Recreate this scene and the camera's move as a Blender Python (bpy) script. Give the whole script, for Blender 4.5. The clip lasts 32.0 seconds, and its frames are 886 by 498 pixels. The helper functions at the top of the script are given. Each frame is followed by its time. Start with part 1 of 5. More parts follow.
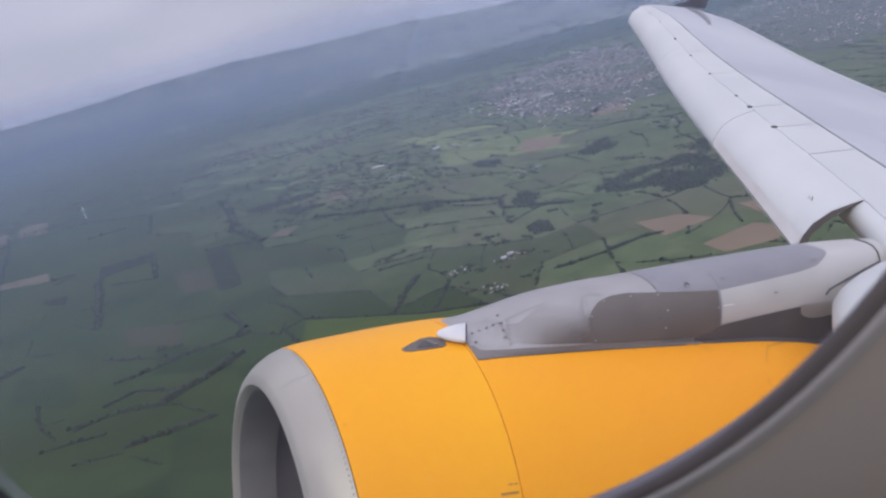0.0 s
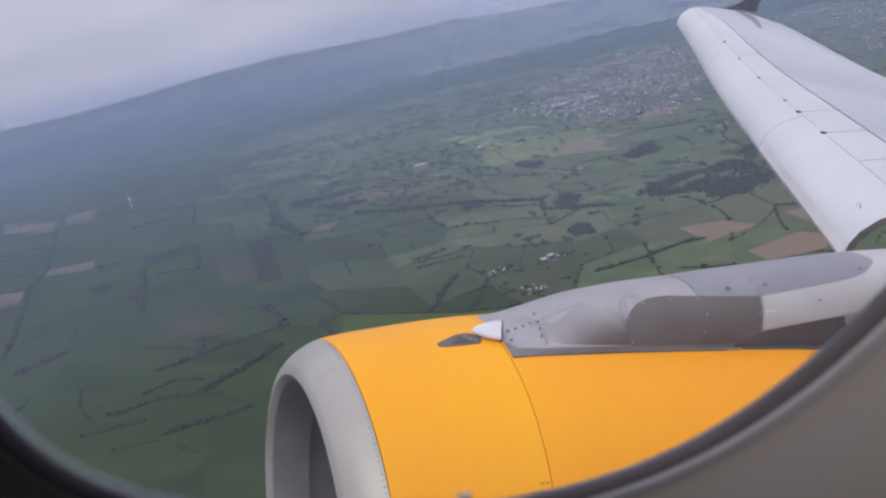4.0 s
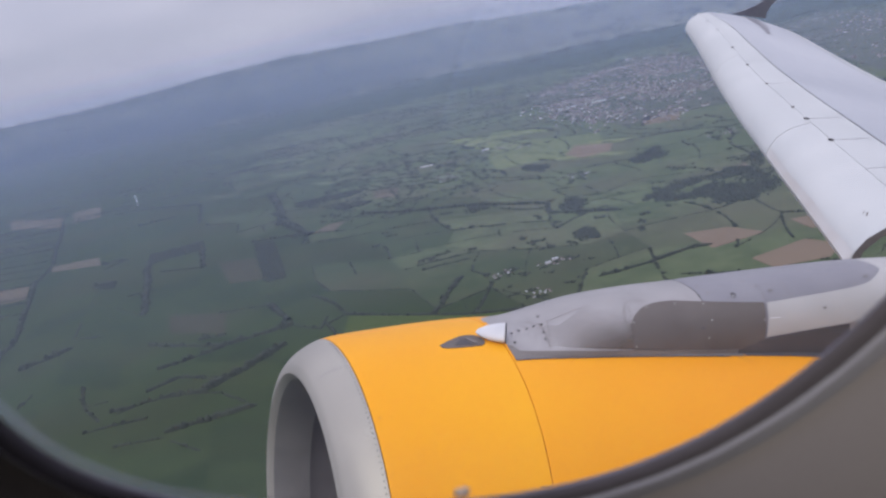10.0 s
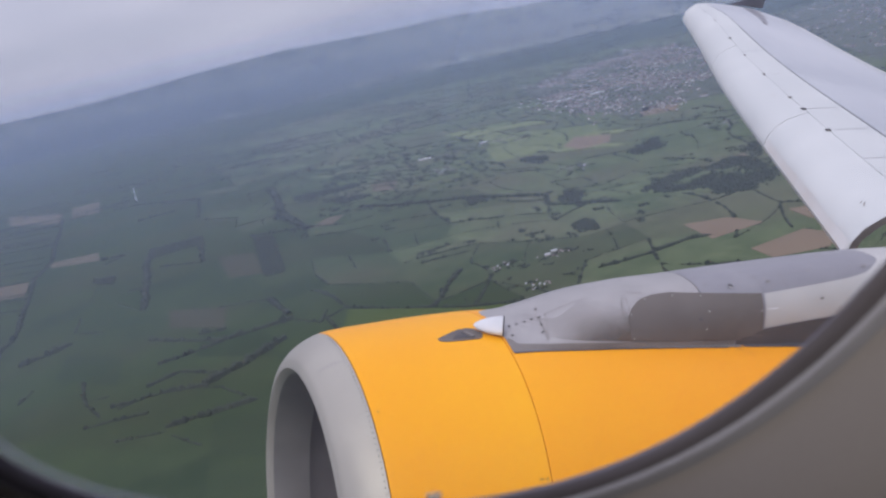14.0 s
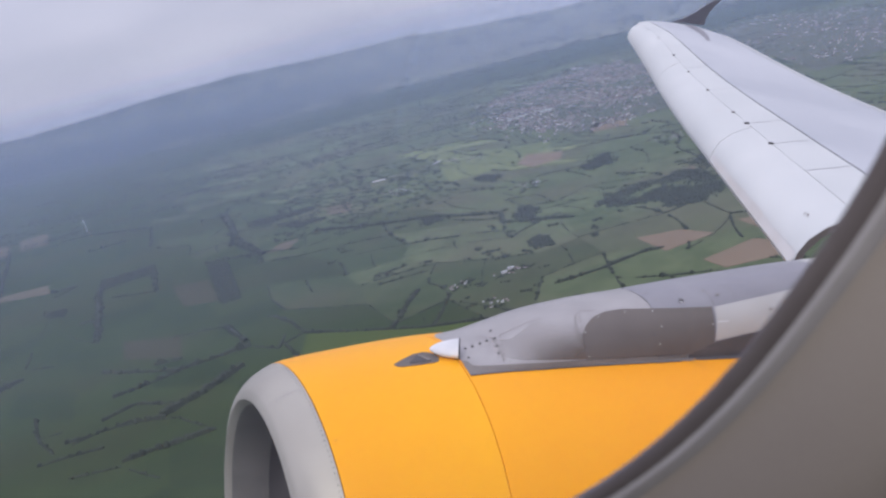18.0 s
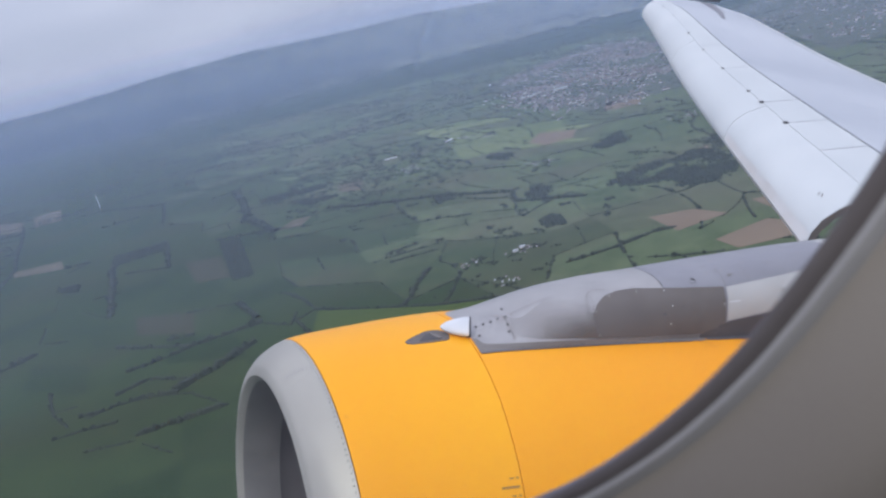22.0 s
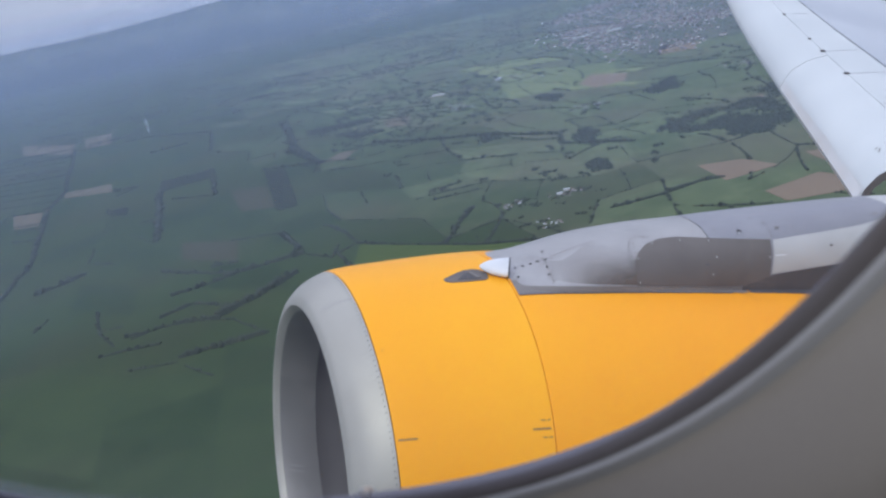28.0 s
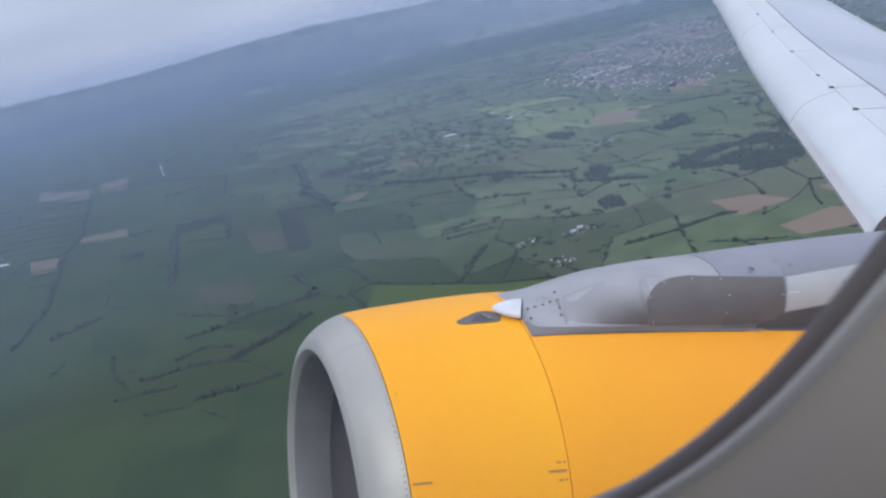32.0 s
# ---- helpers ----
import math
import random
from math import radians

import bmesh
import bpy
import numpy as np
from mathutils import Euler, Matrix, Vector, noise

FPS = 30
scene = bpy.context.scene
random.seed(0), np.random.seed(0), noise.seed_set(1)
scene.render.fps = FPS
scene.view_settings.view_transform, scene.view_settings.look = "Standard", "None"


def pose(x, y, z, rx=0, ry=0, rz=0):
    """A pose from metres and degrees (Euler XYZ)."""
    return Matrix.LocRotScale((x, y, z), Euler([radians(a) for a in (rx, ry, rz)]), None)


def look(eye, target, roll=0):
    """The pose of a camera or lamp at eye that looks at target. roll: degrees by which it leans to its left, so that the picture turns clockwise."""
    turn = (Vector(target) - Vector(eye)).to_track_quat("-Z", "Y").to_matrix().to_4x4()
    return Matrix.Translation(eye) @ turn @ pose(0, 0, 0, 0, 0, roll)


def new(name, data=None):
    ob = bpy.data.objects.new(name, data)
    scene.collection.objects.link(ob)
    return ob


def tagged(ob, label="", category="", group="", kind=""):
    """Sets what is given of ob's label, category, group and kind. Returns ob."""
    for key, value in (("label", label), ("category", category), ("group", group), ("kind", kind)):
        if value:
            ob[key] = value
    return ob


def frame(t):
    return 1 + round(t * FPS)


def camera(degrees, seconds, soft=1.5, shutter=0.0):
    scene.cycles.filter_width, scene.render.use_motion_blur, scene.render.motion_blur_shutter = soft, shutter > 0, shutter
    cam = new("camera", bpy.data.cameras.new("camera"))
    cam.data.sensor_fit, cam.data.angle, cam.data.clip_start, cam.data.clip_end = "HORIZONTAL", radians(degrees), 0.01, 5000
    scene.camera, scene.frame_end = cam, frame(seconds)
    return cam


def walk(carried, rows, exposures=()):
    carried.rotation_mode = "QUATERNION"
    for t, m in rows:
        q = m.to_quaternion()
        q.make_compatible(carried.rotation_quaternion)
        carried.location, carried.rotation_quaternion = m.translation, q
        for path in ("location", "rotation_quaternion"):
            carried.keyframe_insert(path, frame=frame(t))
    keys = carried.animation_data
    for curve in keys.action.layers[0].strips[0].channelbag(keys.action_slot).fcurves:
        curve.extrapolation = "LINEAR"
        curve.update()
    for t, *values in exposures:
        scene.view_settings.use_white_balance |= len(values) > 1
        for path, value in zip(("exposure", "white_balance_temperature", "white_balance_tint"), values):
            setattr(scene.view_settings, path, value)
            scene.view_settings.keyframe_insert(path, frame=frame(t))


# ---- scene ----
# ---------------------------------------------------------------- camera
# The aircraft is built in its own axes (x aft, y to starboard, z up) and then climbs: AIR sets it level with the world.
ALT = 250.0
AIR = Matrix.Translation((0, 0, ALT)) @ Matrix.Rotation(radians(20.25), 4, Vector((0.2492, 0.9685, 0)))
cam = camera(51.7, 32.0, soft=2.4)
# focused on the engine, so the window rim close by is soft
cam.data.dof.use_dof, cam.data.dof.focus_distance, cam.data.dof.aperture_fstop = True, 7.5, 14


def view(x, y, z, yaw, pitch, roll):
    turn = Matrix.Rotation(radians(yaw), 4, "Z") @ Matrix.Rotation(radians(pitch), 4, "X") @ Matrix.Rotation(radians(roll), 4, "Y")
    return AIR @ Matrix.Translation((x, y, z)) @ turn @ Matrix.Rotation(radians(90), 4, "X")


ROWS = [
    (0, -0.0189, 1.4934, 0.0233, -24.223, -12.090, -5.580),
    (0.5, -0.0166, 1.5058, 0.0110, -24.014, -12.040, -5.766),
    (1, -0.0144, 1.5182, -0.0013, -22.508, -11.974, -6.895),
    (1.5, -0.0145, 1.5137, -0.0007, -21.680, -11.991, -7.847),
    (2, -0.0145, 1.5093, 0.0000, -21.630, -12.259, -7.799),
    (2.5, -0.0133, 1.5040, 0.0040, -21.539, -12.680, -6.929),
    (4.5, -0.0074, 1.4970, 0.0039, -21.850, -12.335, -6.841),
    (5, -0.0059, 1.4964, 0.0025, -22.268, -12.224, -7.037),
    (5.5, -0.0067, 1.4948, 0.0055, -22.528, -11.875, -7.088),
    (6, -0.0075, 1.4931, 0.0085, -22.813, -11.646, -7.193),
    (6.5, -0.0055, 1.4987, 0.0040, -22.816, -11.943, -7.434),
    (7, -0.0036, 1.5043, -0.0006, -22.538, -12.383, -7.671),
    (7.5, -0.0041, 1.5055, -0.0039, -22.185, -13.124, -7.919),
    (8, -0.0045, 1.5066, -0.0072, -21.934, -13.351, -7.956),
    (8.5, -0.0038, 1.5073, -0.0068, -21.671, -13.375, -7.938),
    (9, -0.0030, 1.5078, -0.0064, -21.593, -12.977, -7.727),
    (9.5, -0.0035, 1.5058, -0.0039, -21.539, -12.503, -7.629),
    (10, -0.0040, 1.5037, -0.0013, -21.386, -12.330, -7.600),
    (10.5, -0.0025, 1.5033, -0.0005, -21.381, -12.180, -7.560),
    (11, -0.0009, 1.5028, 0.0002, -21.431, -12.216, -7.565),
    (11.5, -0.0008, 1.5034, 0.0004, -21.308, -12.410, -7.482),
    (12, -0.0007, 1.5039, 0.0005, -21.070, -12.548, -7.468),
    (12.5, 0.0011, 1.5022, 0.0008, -20.945, -12.683, -7.496),
    (13, 0.0027, 1.5005, 0.0010, -21.147, -12.616, -7.441),
    (13.5, 0.0034, 1.4996, 0.0031, -21.344, -12.610, -7.234),
    (15.5, 0.0062, 1.4959, 0.0114, -22.053, -13.394, -6.947),
    (16, 0.0068, 1.4949, 0.0135, -22.502, -12.384, -6.539),
    (16.5, 0.0088, 1.4925, 0.0162, -22.705, -11.775, -6.379),
    (17, 0.0107, 1.4901, 0.0189, -22.653, -12.384, -6.345),
    (17.5, 0.0130, 1.4872, 0.0245, -23.397, -12.146, -6.134),
    (18, 0.0153, 1.4843, 0.0300, -24.112, -11.204, -5.834),
    (18.5, 0.0109, 1.4826, 0.0257, -24.173, -10.837, -5.755),
    (19, 0.0066, 1.4810, 0.0214, -23.729, -11.756, -6.062),
    (19.5, 0.0102, 1.4830, 0.0243, -23.308, -12.482, -6.271),
    (20, 0.0140, 1.4850, 0.0274, -23.079, -12.760, -6.468),
    (20.5, 0.0138, 1.4811, 0.0299, -23.090, -12.551, -6.441),
    (21, 0.0137, 1.4772, 0.0325, -23.282, -12.280, -6.274),
    (21.5, 0.0165, 1.4826, 0.0304, -23.573, -12.246, -6.083),
    (22, 0.0192, 1.4879, 0.0282, -23.520, -12.638, -6.078),
    (22.5, 0.0188, 1.4877, 0.0327, -23.248, -13.188, -6.173),
    (23, 0.0183, 1.4874, 0.0371, -23.667, -13.421, -6.093),
    (23.5, 0.0229, 1.4871, 0.0378, -24.660, -13.103, -5.676),
    (24, 0.0274, 1.4868, 0.0385, -24.737, -12.743, -5.404),
    (24.5, 0.0303, 1.4914, 0.0381, -24.201, -12.826, -5.449),
    (26.5, 0.0411, 1.5093, 0.0357, -22.812, -13.602, -6.641),
    (27, 0.0439, 1.5139, 0.0352, -22.115, -15.358, -7.163),
    (27.5, 0.0381, 1.5112, 0.0286, -21.433, -16.528, -7.666),
    (28, 0.0324, 1.5085, 0.0221, -21.299, -16.777, -8.135),
    (28.5, 0.0320, 1.5099, 0.0226, -21.011, -16.787, -8.127),
    (29, 0.0317, 1.5114, 0.0231, -20.322, -17.047, -8.000),
    (29.5, 0.0330, 1.5076, 0.0277, -20.116, -16.558, -7.875),
    (30, 0.0343, 1.5038, 0.0323, -20.497, -14.761, -7.597),
    (30.5, 0.0340, 1.5035, 0.0331, -20.921, -13.968, -7.445),
    (31, 0.0337, 1.5032, 0.0339, -20.831, -14.422, -7.323),
    (31.5, 0.0330, 1.4959, 0.0388, -20.526, -14.366, -7.191),
    (32, 0.0325, 1.4887, 0.0438, -20.069, -14.441, -6.981),
]
walk(cam, [(t, view(*r)) for t, *r in ROWS], ((0, 0, 6500, 10), (13.5, 0, 6500, 10), (16, 0.12, 6500, 10), (19.5, 0.13, 6450, 9), (23, 0.14, 6050, 3), (32, 0.13, 5950, 2)))

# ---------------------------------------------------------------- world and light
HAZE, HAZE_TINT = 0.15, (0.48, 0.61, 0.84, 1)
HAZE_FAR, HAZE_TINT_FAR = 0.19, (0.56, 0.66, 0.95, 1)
SUN_AZ, SUN_EL = radians(200), radians(48)
world = bpy.data.worlds.new("world")
scene.world = world
world.use_nodes = True
wn, wl = world.node_tree.nodes, world.node_tree.links
wn.clear()
sky = wn.new("ShaderNodeTexSky")
sky.sky_type, sky.sun_disc, sky.sun_elevation, sky.sun_rotation = "NISHITA", False, SUN_EL, SUN_AZ
sky_dim = wn.new("ShaderNodeVectorMath")
sky_dim.operation = "SCALE"
sky_dim.inputs["Scale"].default_value = 0.10
wl.new(sky.outputs[0], sky_dim.inputs[0])
wtc = wn.new("ShaderNodeTexCoord")
wmap = wn.new("ShaderNodeMapping")
wmap.inputs["Scale"].default_value = (1.2, 1.2, 6.0)
wl.new(wtc.outputs["Generated"], wmap.inputs[0])
wnoise = wn.new("ShaderNodeTexNoise")
wnoise.inputs["Scale"].default_value, wnoise.inputs["Detail"].default_value = 2.3, 5
wl.new(wmap.outputs[0], wnoise.inputs["Vector"])
wramp = wn.new("ShaderNodeValToRGB")
wramp.color_ramp.elements[0].position, wramp.color_ramp.elements[0].color = 0.34, (0.485, 0.498, 0.665, 1)
wramp.color_ramp.elements[1].position, wramp.color_ramp.elements[1].color = 0.68, (0.65, 0.65, 0.815, 1)
wl.new(wnoise.outputs[0], wramp.inputs[0])
wmix = wn.new("ShaderNodeMix")
wmix.data_type, wmix.inputs[0].default_value = "RGBA", 0.9
wl.new(sky_dim.outputs[0], wmix.inputs[6])
wl.new(wramp.outputs[0], wmix.inputs[7])
wbg = wn.new("ShaderNodeBackground")
wbg.inputs[1].default_value = 1.0
wsep = wn.new("ShaderNodeSeparateXYZ")
wl.new(wtc.outputs["Generated"], wsep.inputs[0])
wup = wn.new("ShaderNodeMapRange")
wup.inputs[1].default_value, wup.inputs[2].default_value, wup.inputs[3].default_value, wup.inputs[4].default_value = 0.1, 1.0, 0.96, 1.9
wl.new(wsep.outputs[2], wup.inputs[0])
wl.new(wup.outputs[0], wbg.inputs[1])
wl.new(wmix.outputs[2], wbg.inputs[0])
wl.new(wbg.outputs[0], wn.new("ShaderNodeOutputWorld").inputs[0])

sun = new("sun", bpy.data.lights.new("sun", "SUN"))
sun.data.energy, sun.data.angle, sun.data.color = 1.3, radians(14), (1.0, 0.95, 0.88)
sun.matrix_world = look((-300, -420, 900), (0, 0, 250))

# unseen fill lamp, added behind the camera to brighten the window lining
lamp = new("lining_fill", bpy.data.lights.new("lining_fill", "AREA"))
lamp.data.shape, lamp.data.size, lamp.data.size_y, lamp.data.energy, lamp.data.color = "RECTANGLE", 0.22, 0.18, 0.64, (1.0, 0.91, 0.86)
lamp.data.spread = radians(66)
lamp.matrix_world = AIR @ look((-0.25, 1.12, 0.16), (0.42, 1.62, 0.06))


# ---------------------------------------------------------------- materials
def mat(name, c1, c2, rough=0.5, metal=0.0, scale=3.0, fine=40.0, bump=0.05, stretch=(1, 1, 1), island=0.0, space="Object"):
    """Two-colour material: broad stains and fine grain, with a little relief."""
    m = bpy.data.materials.new(name)
    m.use_nodes = True
    n, l = m.node_tree.nodes, m.node_tree.links
    b = n["Principled BSDF"]
    tc = n.new("ShaderNodeTexCoord")
    mp = n.new("ShaderNodeMapping")
    mp.inputs["Scale"].default_value = stretch
    l.new(tc.outputs[space], mp.inputs[0])
    big, small = n.new("ShaderNodeTexNoise"), n.new("ShaderNodeTexNoise")
    big.inputs["Scale"].default_value, big.inputs["Detail"].default_value = scale, 4
    small.inputs["Scale"].default_value, small.inputs["Detail"].default_value = fine, 3
    l.new(mp.outputs[0], big.inputs["Vector"])
    l.new(mp.outputs[0], small.inputs["Vector"])
    add = n.new("ShaderNodeMath")
    add.operation = "MULTIPLY_ADD"
    add.inputs[1].default_value = 0.3
    l.new(small.outputs[0], add.inputs[0])
    l.new(big.outputs[0], add.inputs[2])
    rng = n.new("ShaderNodeMapRange")
    rng.inputs[1].default_value, rng.inputs[2].default_value = 0.45, 0.85
    l.new(add.outputs[0], rng.inputs[0])
    fac = rng.outputs[0]
    if island:
        src = n.new("ShaderNodeNewGeometry").outputs["Random Per Island"]
        k = n.new("ShaderNodeMix")
        k.inputs[0].default_value = island
        l.new(fac, k.inputs[2])
        l.new(src, k.inputs[3])
        fac = k.outputs[0]
    mix = n.new("ShaderNodeMix")
    mix.data_type = "RGBA"
    mix.inputs[6].default_value, mix.inputs[7].default_value = (*c1, 1), (*c2, 1)
    l.new(fac, mix.inputs[0])
    l.new(mix.outputs[2], b.inputs["Base Color"])
    b.inputs["Roughness"].default_value, b.inputs["Metallic"].default_value = rough, metal
    if bump:
        bp = n.new("ShaderNodeBump")
        bp.inputs["Strength"].default_value, bp.inputs["Distance"].default_value = bump, 0.01
        l.new(small.outputs[0], bp.inputs["Height"])
        l.new(bp.outputs[0], b.inputs["Normal"])
    return m


M_YELLOW = mat("yellow paint", (0.87, 0.322, 0.001), (0.92, 0.392, 0.002), 0.5, scale=0.6, fine=25, bump=0.01)
# slightly yellower tone for the front cowl
M_YELLOW_F = mat("front yellow paint", (0.88, 0.362, 0.001), (0.93, 0.425, 0.002), 0.5, scale=0.6, fine=25, bump=0.01)
M_YELLOW_F.node_tree.nodes["Principled BSDF"].inputs["Specular IOR Level"].default_value = 0.25
M_YELLOW.node_tree.nodes["Principled BSDF"].inputs["Specular IOR Level"].default_value = 0.25
M_LIP = mat("brushed lip metal", (0.335, 0.315, 0.275), (0.43, 0.405, 0.355), 0.5, metal=0.3, scale=2, fine=60, bump=0.01)
# lip metal again, darkened in colour to stand in for the throat's shade
M_THROAT = mat("shaded throat metal", (0.20, 0.19, 0.185), (0.27, 0.255, 0.245), 0.5, metal=0.3, scale=3, fine=60, bump=0.01)
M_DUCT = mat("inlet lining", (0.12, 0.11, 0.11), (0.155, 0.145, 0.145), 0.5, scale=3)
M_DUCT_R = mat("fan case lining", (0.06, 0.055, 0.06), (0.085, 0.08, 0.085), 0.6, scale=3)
M_FAN = mat("fan blade titanium", (0.10, 0.10, 0.11), (0.16, 0.16, 0.17), 0.4, metal=0.7)
M_PYLON = mat("pylon grey paint", (0.335, 0.318, 0.305), (0.445, 0.42, 0.405), 0.36, metal=0.5, scale=2.5, fine=30, bump=0.01)
M_PYLON_D = mat("worn dark grey panel", (0.102, 0.085, 0.074), (0.136, 0.116, 0.103), 0.5, scale=4, bump=0.02)
# dark paint, deepened in colour by the shade of the recess
M_PYLON_DD = mat("dark panel with recess shade", (0.062, 0.054, 0.054), (0.085, 0.076, 0.076), 0.65, scale=4, bump=0.02)
M_PYLON_V = mat("lilac grey paint", (0.235, 0.228, 0.25), (0.285, 0.277, 0.295), 0.42, metal=0.2, scale=3)
M_PYLON_S = mat("seal grey", (0.162, 0.143, 0.132), (0.208, 0.186, 0.172), 0.55, scale=4)
M_PYLON_L = mat("light grey pylon skin", (0.44, 0.425, 0.41), (0.52, 0.505, 0.49), 0.45, metal=0.1, scale=3)
M_WHITE = mat("white fairing paint", (0.66, 0.67, 0.70), (0.74, 0.75, 0.77), 0.4, scale=5)
M_NOSE = mat("weathered white cap", (0.56, 0.56, 0.57), (0.68, 0.68, 0.69), 0.5, scale=9, fine=60, bump=0.01)
M_WING = mat("light grey wing paint", (0.405, 0.42, 0.455), (0.52, 0.53, 0.555), 0.45, scale=0.8, fine=9, bump=0.0, stretch=(1, 0.4, 1))
M_SLAT = mat("pale slat paint", (0.515, 0.53, 0.525), (0.59, 0.60, 0.59), 0.42, scale=1.2, fine=12, bump=0.0)
M_DIRT = mat("insect-stained leading edge", (0.52, 0.49, 0.46), (0.62, 0.61, 0.60), 0.5, scale=2.5, fine=30, bump=0.01)
M_DARK = mat("dark seam sealant", (0.06, 0.055, 0.06), (0.09, 0.085, 0.09), 0.7)
M_FENCE = mat("dark grey tip fence", (0.10, 0.10, 0.13), (0.14, 0.14, 0.17), 0.5)
M_MARK = mat("stencil ink", (0.32, 0.15, 0.02), (0.38, 0.19, 0.03), 0.6)
M_LIPMARK = mat("faded lip stencil", (0.25, 0.24, 0.235), (0.32, 0.31, 0.305), 0.5)
M_SEAL = mat("dark window seal", (0.14, 0.13, 0.15), (0.175, 0.165, 0.185), 0.8, fine=90)
M_BEVEL = mat("grey window bezel", (0.40, 0.41, 0.47), (0.46, 0.47, 0.52), 0.7, fine=90)
M_PANEL = mat("warm grey cabin lining", (0.345, 0.325, 0.325), (0.385, 0.365, 0.365), 0.7, scale=6, fine=500, bump=0.008)
M_BEAD = mat("white moulded nib", (0.86, 0.86, 0.87), (0.9, 0.9, 0.9), 0.3)
M_BEAD.node_tree.nodes["Principled BSDF"].inputs["Transmission Weight"].default_value = 0.45
M_CABIN = mat("cabin wall", (0.30, 0.28, 0.27), (0.36, 0.34, 0.33), 0.8)
M_SKIN = mat("white fuselage paint", (0.66, 0.66, 0.68), (0.74, 0.74, 0.75), 0.4)

M_GLASS = bpy.data.materials.new("acrylic pane")
M_GLASS.use_nodes = True
gn, gl = M_GLASS.node_tree.nodes, M_GLASS.node_tree.links
gn.clear()
g_t, g_g, g_m = gn.new("ShaderNodeBsdfTransparent"), gn.new("ShaderNodeBsdfGlossy"), gn.new("ShaderNodeMixShader")
g_t.inputs[0].default_value, g_g.inputs["Roughness"].default_value, g_m.inputs[0].default_value = (0.985, 0.985, 0.985, 1), 0.08, 0.02
gl.new(g_t.outputs[0], g_m.inputs[1])
gl.new(g_g.outputs[0], g_m.inputs[2])
# a small translucent share scatters daylight and lifts the dark tones
g_d, g_v = gn.new("ShaderNodeBsdfTranslucent"), gn.new("ShaderNodeMixShader")
g_d.inputs[0].default_value, g_v.inputs[0].default_value = (0.80, 0.80, 0.86, 1), 0.03
gl.new(g_m.outputs[0], g_v.inputs[1])
gl.new(g_d.outputs[0], g_v.inputs[2])
gl.new(g_v.outputs[0], gn.new("ShaderNodeOutputMaterial").inputs[0])


M_EDGE = bpy.data.materials.new("milky acrylic edge")
M_EDGE.use_nodes = True
en, el = M_EDGE.node_tree.nodes, M_EDGE.node_tree.links
en.clear()
e_t, e_d, e_m = en.new("ShaderNodeBsdfTransparent"), en.new("ShaderNodeBsdfTranslucent"), en.new("ShaderNodeMixShader")
e_d.inputs[0].default_value, e_m.inputs[0].default_value = (0.62, 0.66, 0.74, 1), 0.28
el.new(e_t.outputs[0], e_m.inputs[1])
el.new(e_d.outputs[0], e_m.inputs[2])
el.new(e_m.outputs[0], en.new("ShaderNodeOutputMaterial").inputs[0])

# brown film that thins out upwards and forwards
M_BROWN_FILM = mat("brown gradient film", (0.115, 0.088, 0.068), (0.155, 0.122, 0.098), 0.5, scale=3, fine=40, bump=0)
sn, sl = M_BROWN_FILM.node_tree.nodes, M_BROWN_FILM.node_tree.links
s_tc, s_xyz = sn.new("ShaderNodeTexCoord"), sn.new("ShaderNodeSeparateXYZ")
sl.new(s_tc.outputs["Object"], s_xyz.inputs[0])
s_z, s_x, s_n, s_m, s_k = sn.new("ShaderNodeMapRange"), sn.new("ShaderNodeMapRange"), sn.new("ShaderNodeTexNoise"), sn.new("ShaderNodeMath"), sn.new("ShaderNodeMath")
s_z.interpolation_type = s_x.interpolation_type = "SMOOTHSTEP"
s_z.inputs[1].default_value, s_z.inputs[2].default_value, s_z.inputs[3].default_value, s_z.inputs[4].default_value = -1.43, -1.225, 1.0, 0.0
s_x.inputs[1].default_value, s_x.inputs[2].default_value = 2.12, 2.70
s_n.inputs["Scale"].default_value, s_n.inputs["Detail"].default_value = 4, 3
s_m.operation = s_k.operation = "MULTIPLY"
sl.new(s_xyz.outputs[2], s_z.inputs[0])
sl.new(s_xyz.outputs[0], s_x.inputs[0])
sl.new(s_tc.outputs["Object"], s_n.inputs["Vector"])
sl.new(s_z.outputs[0], s_m.inputs[0])
sl.new(s_x.outputs[0], s_m.inputs[1])
s_a = sn.new("ShaderNodeMath")
s_a.operation = "ADD"
s_a.inputs[1].default_value = 0.5
sl.new(s_n.outputs[0], s_a.inputs[0])
sl.new(s_m.outputs[0], s_k.inputs[0])
sl.new(s_a.outputs[0], s_k.inputs[1])
s_c = sn.new("ShaderNodeMath")
s_c.operation = "MINIMUM"
s_c.inputs[1].default_value = 0.85
sl.new(s_k.outputs[0], s_c.inputs[0])
sl.new(s_c.outputs[0], sn["Principled BSDF"].inputs["Alpha"])


# ---------------------------------------------------------------- mesh helpers
def mesh(name, verts, faces, material, smooth=True):
    me = bpy.data.meshes.new(name)
    me.from_pydata([tuple(v) for v in verts], [], [tuple(f) for f in faces])
    me.materials.append(material)
    if smooth:
        me.polygons.foreach_set("use_smooth", [True] * len(me.polygons))
        me.set_sharp_from_angle(angle=radians(38))
    return me


def thing(name, label, category, kind="", group="", at=None):
    ob = new(name)
    ob.empty_display_size = 0.1
    ob.matrix_world = AIR if at is None else at
    return tagged(ob, label, category, group, kind)


def part(name, data, parent, label=""):
    ob = new(name, data)
    ob.parent = parent
    return tagged(ob, label)


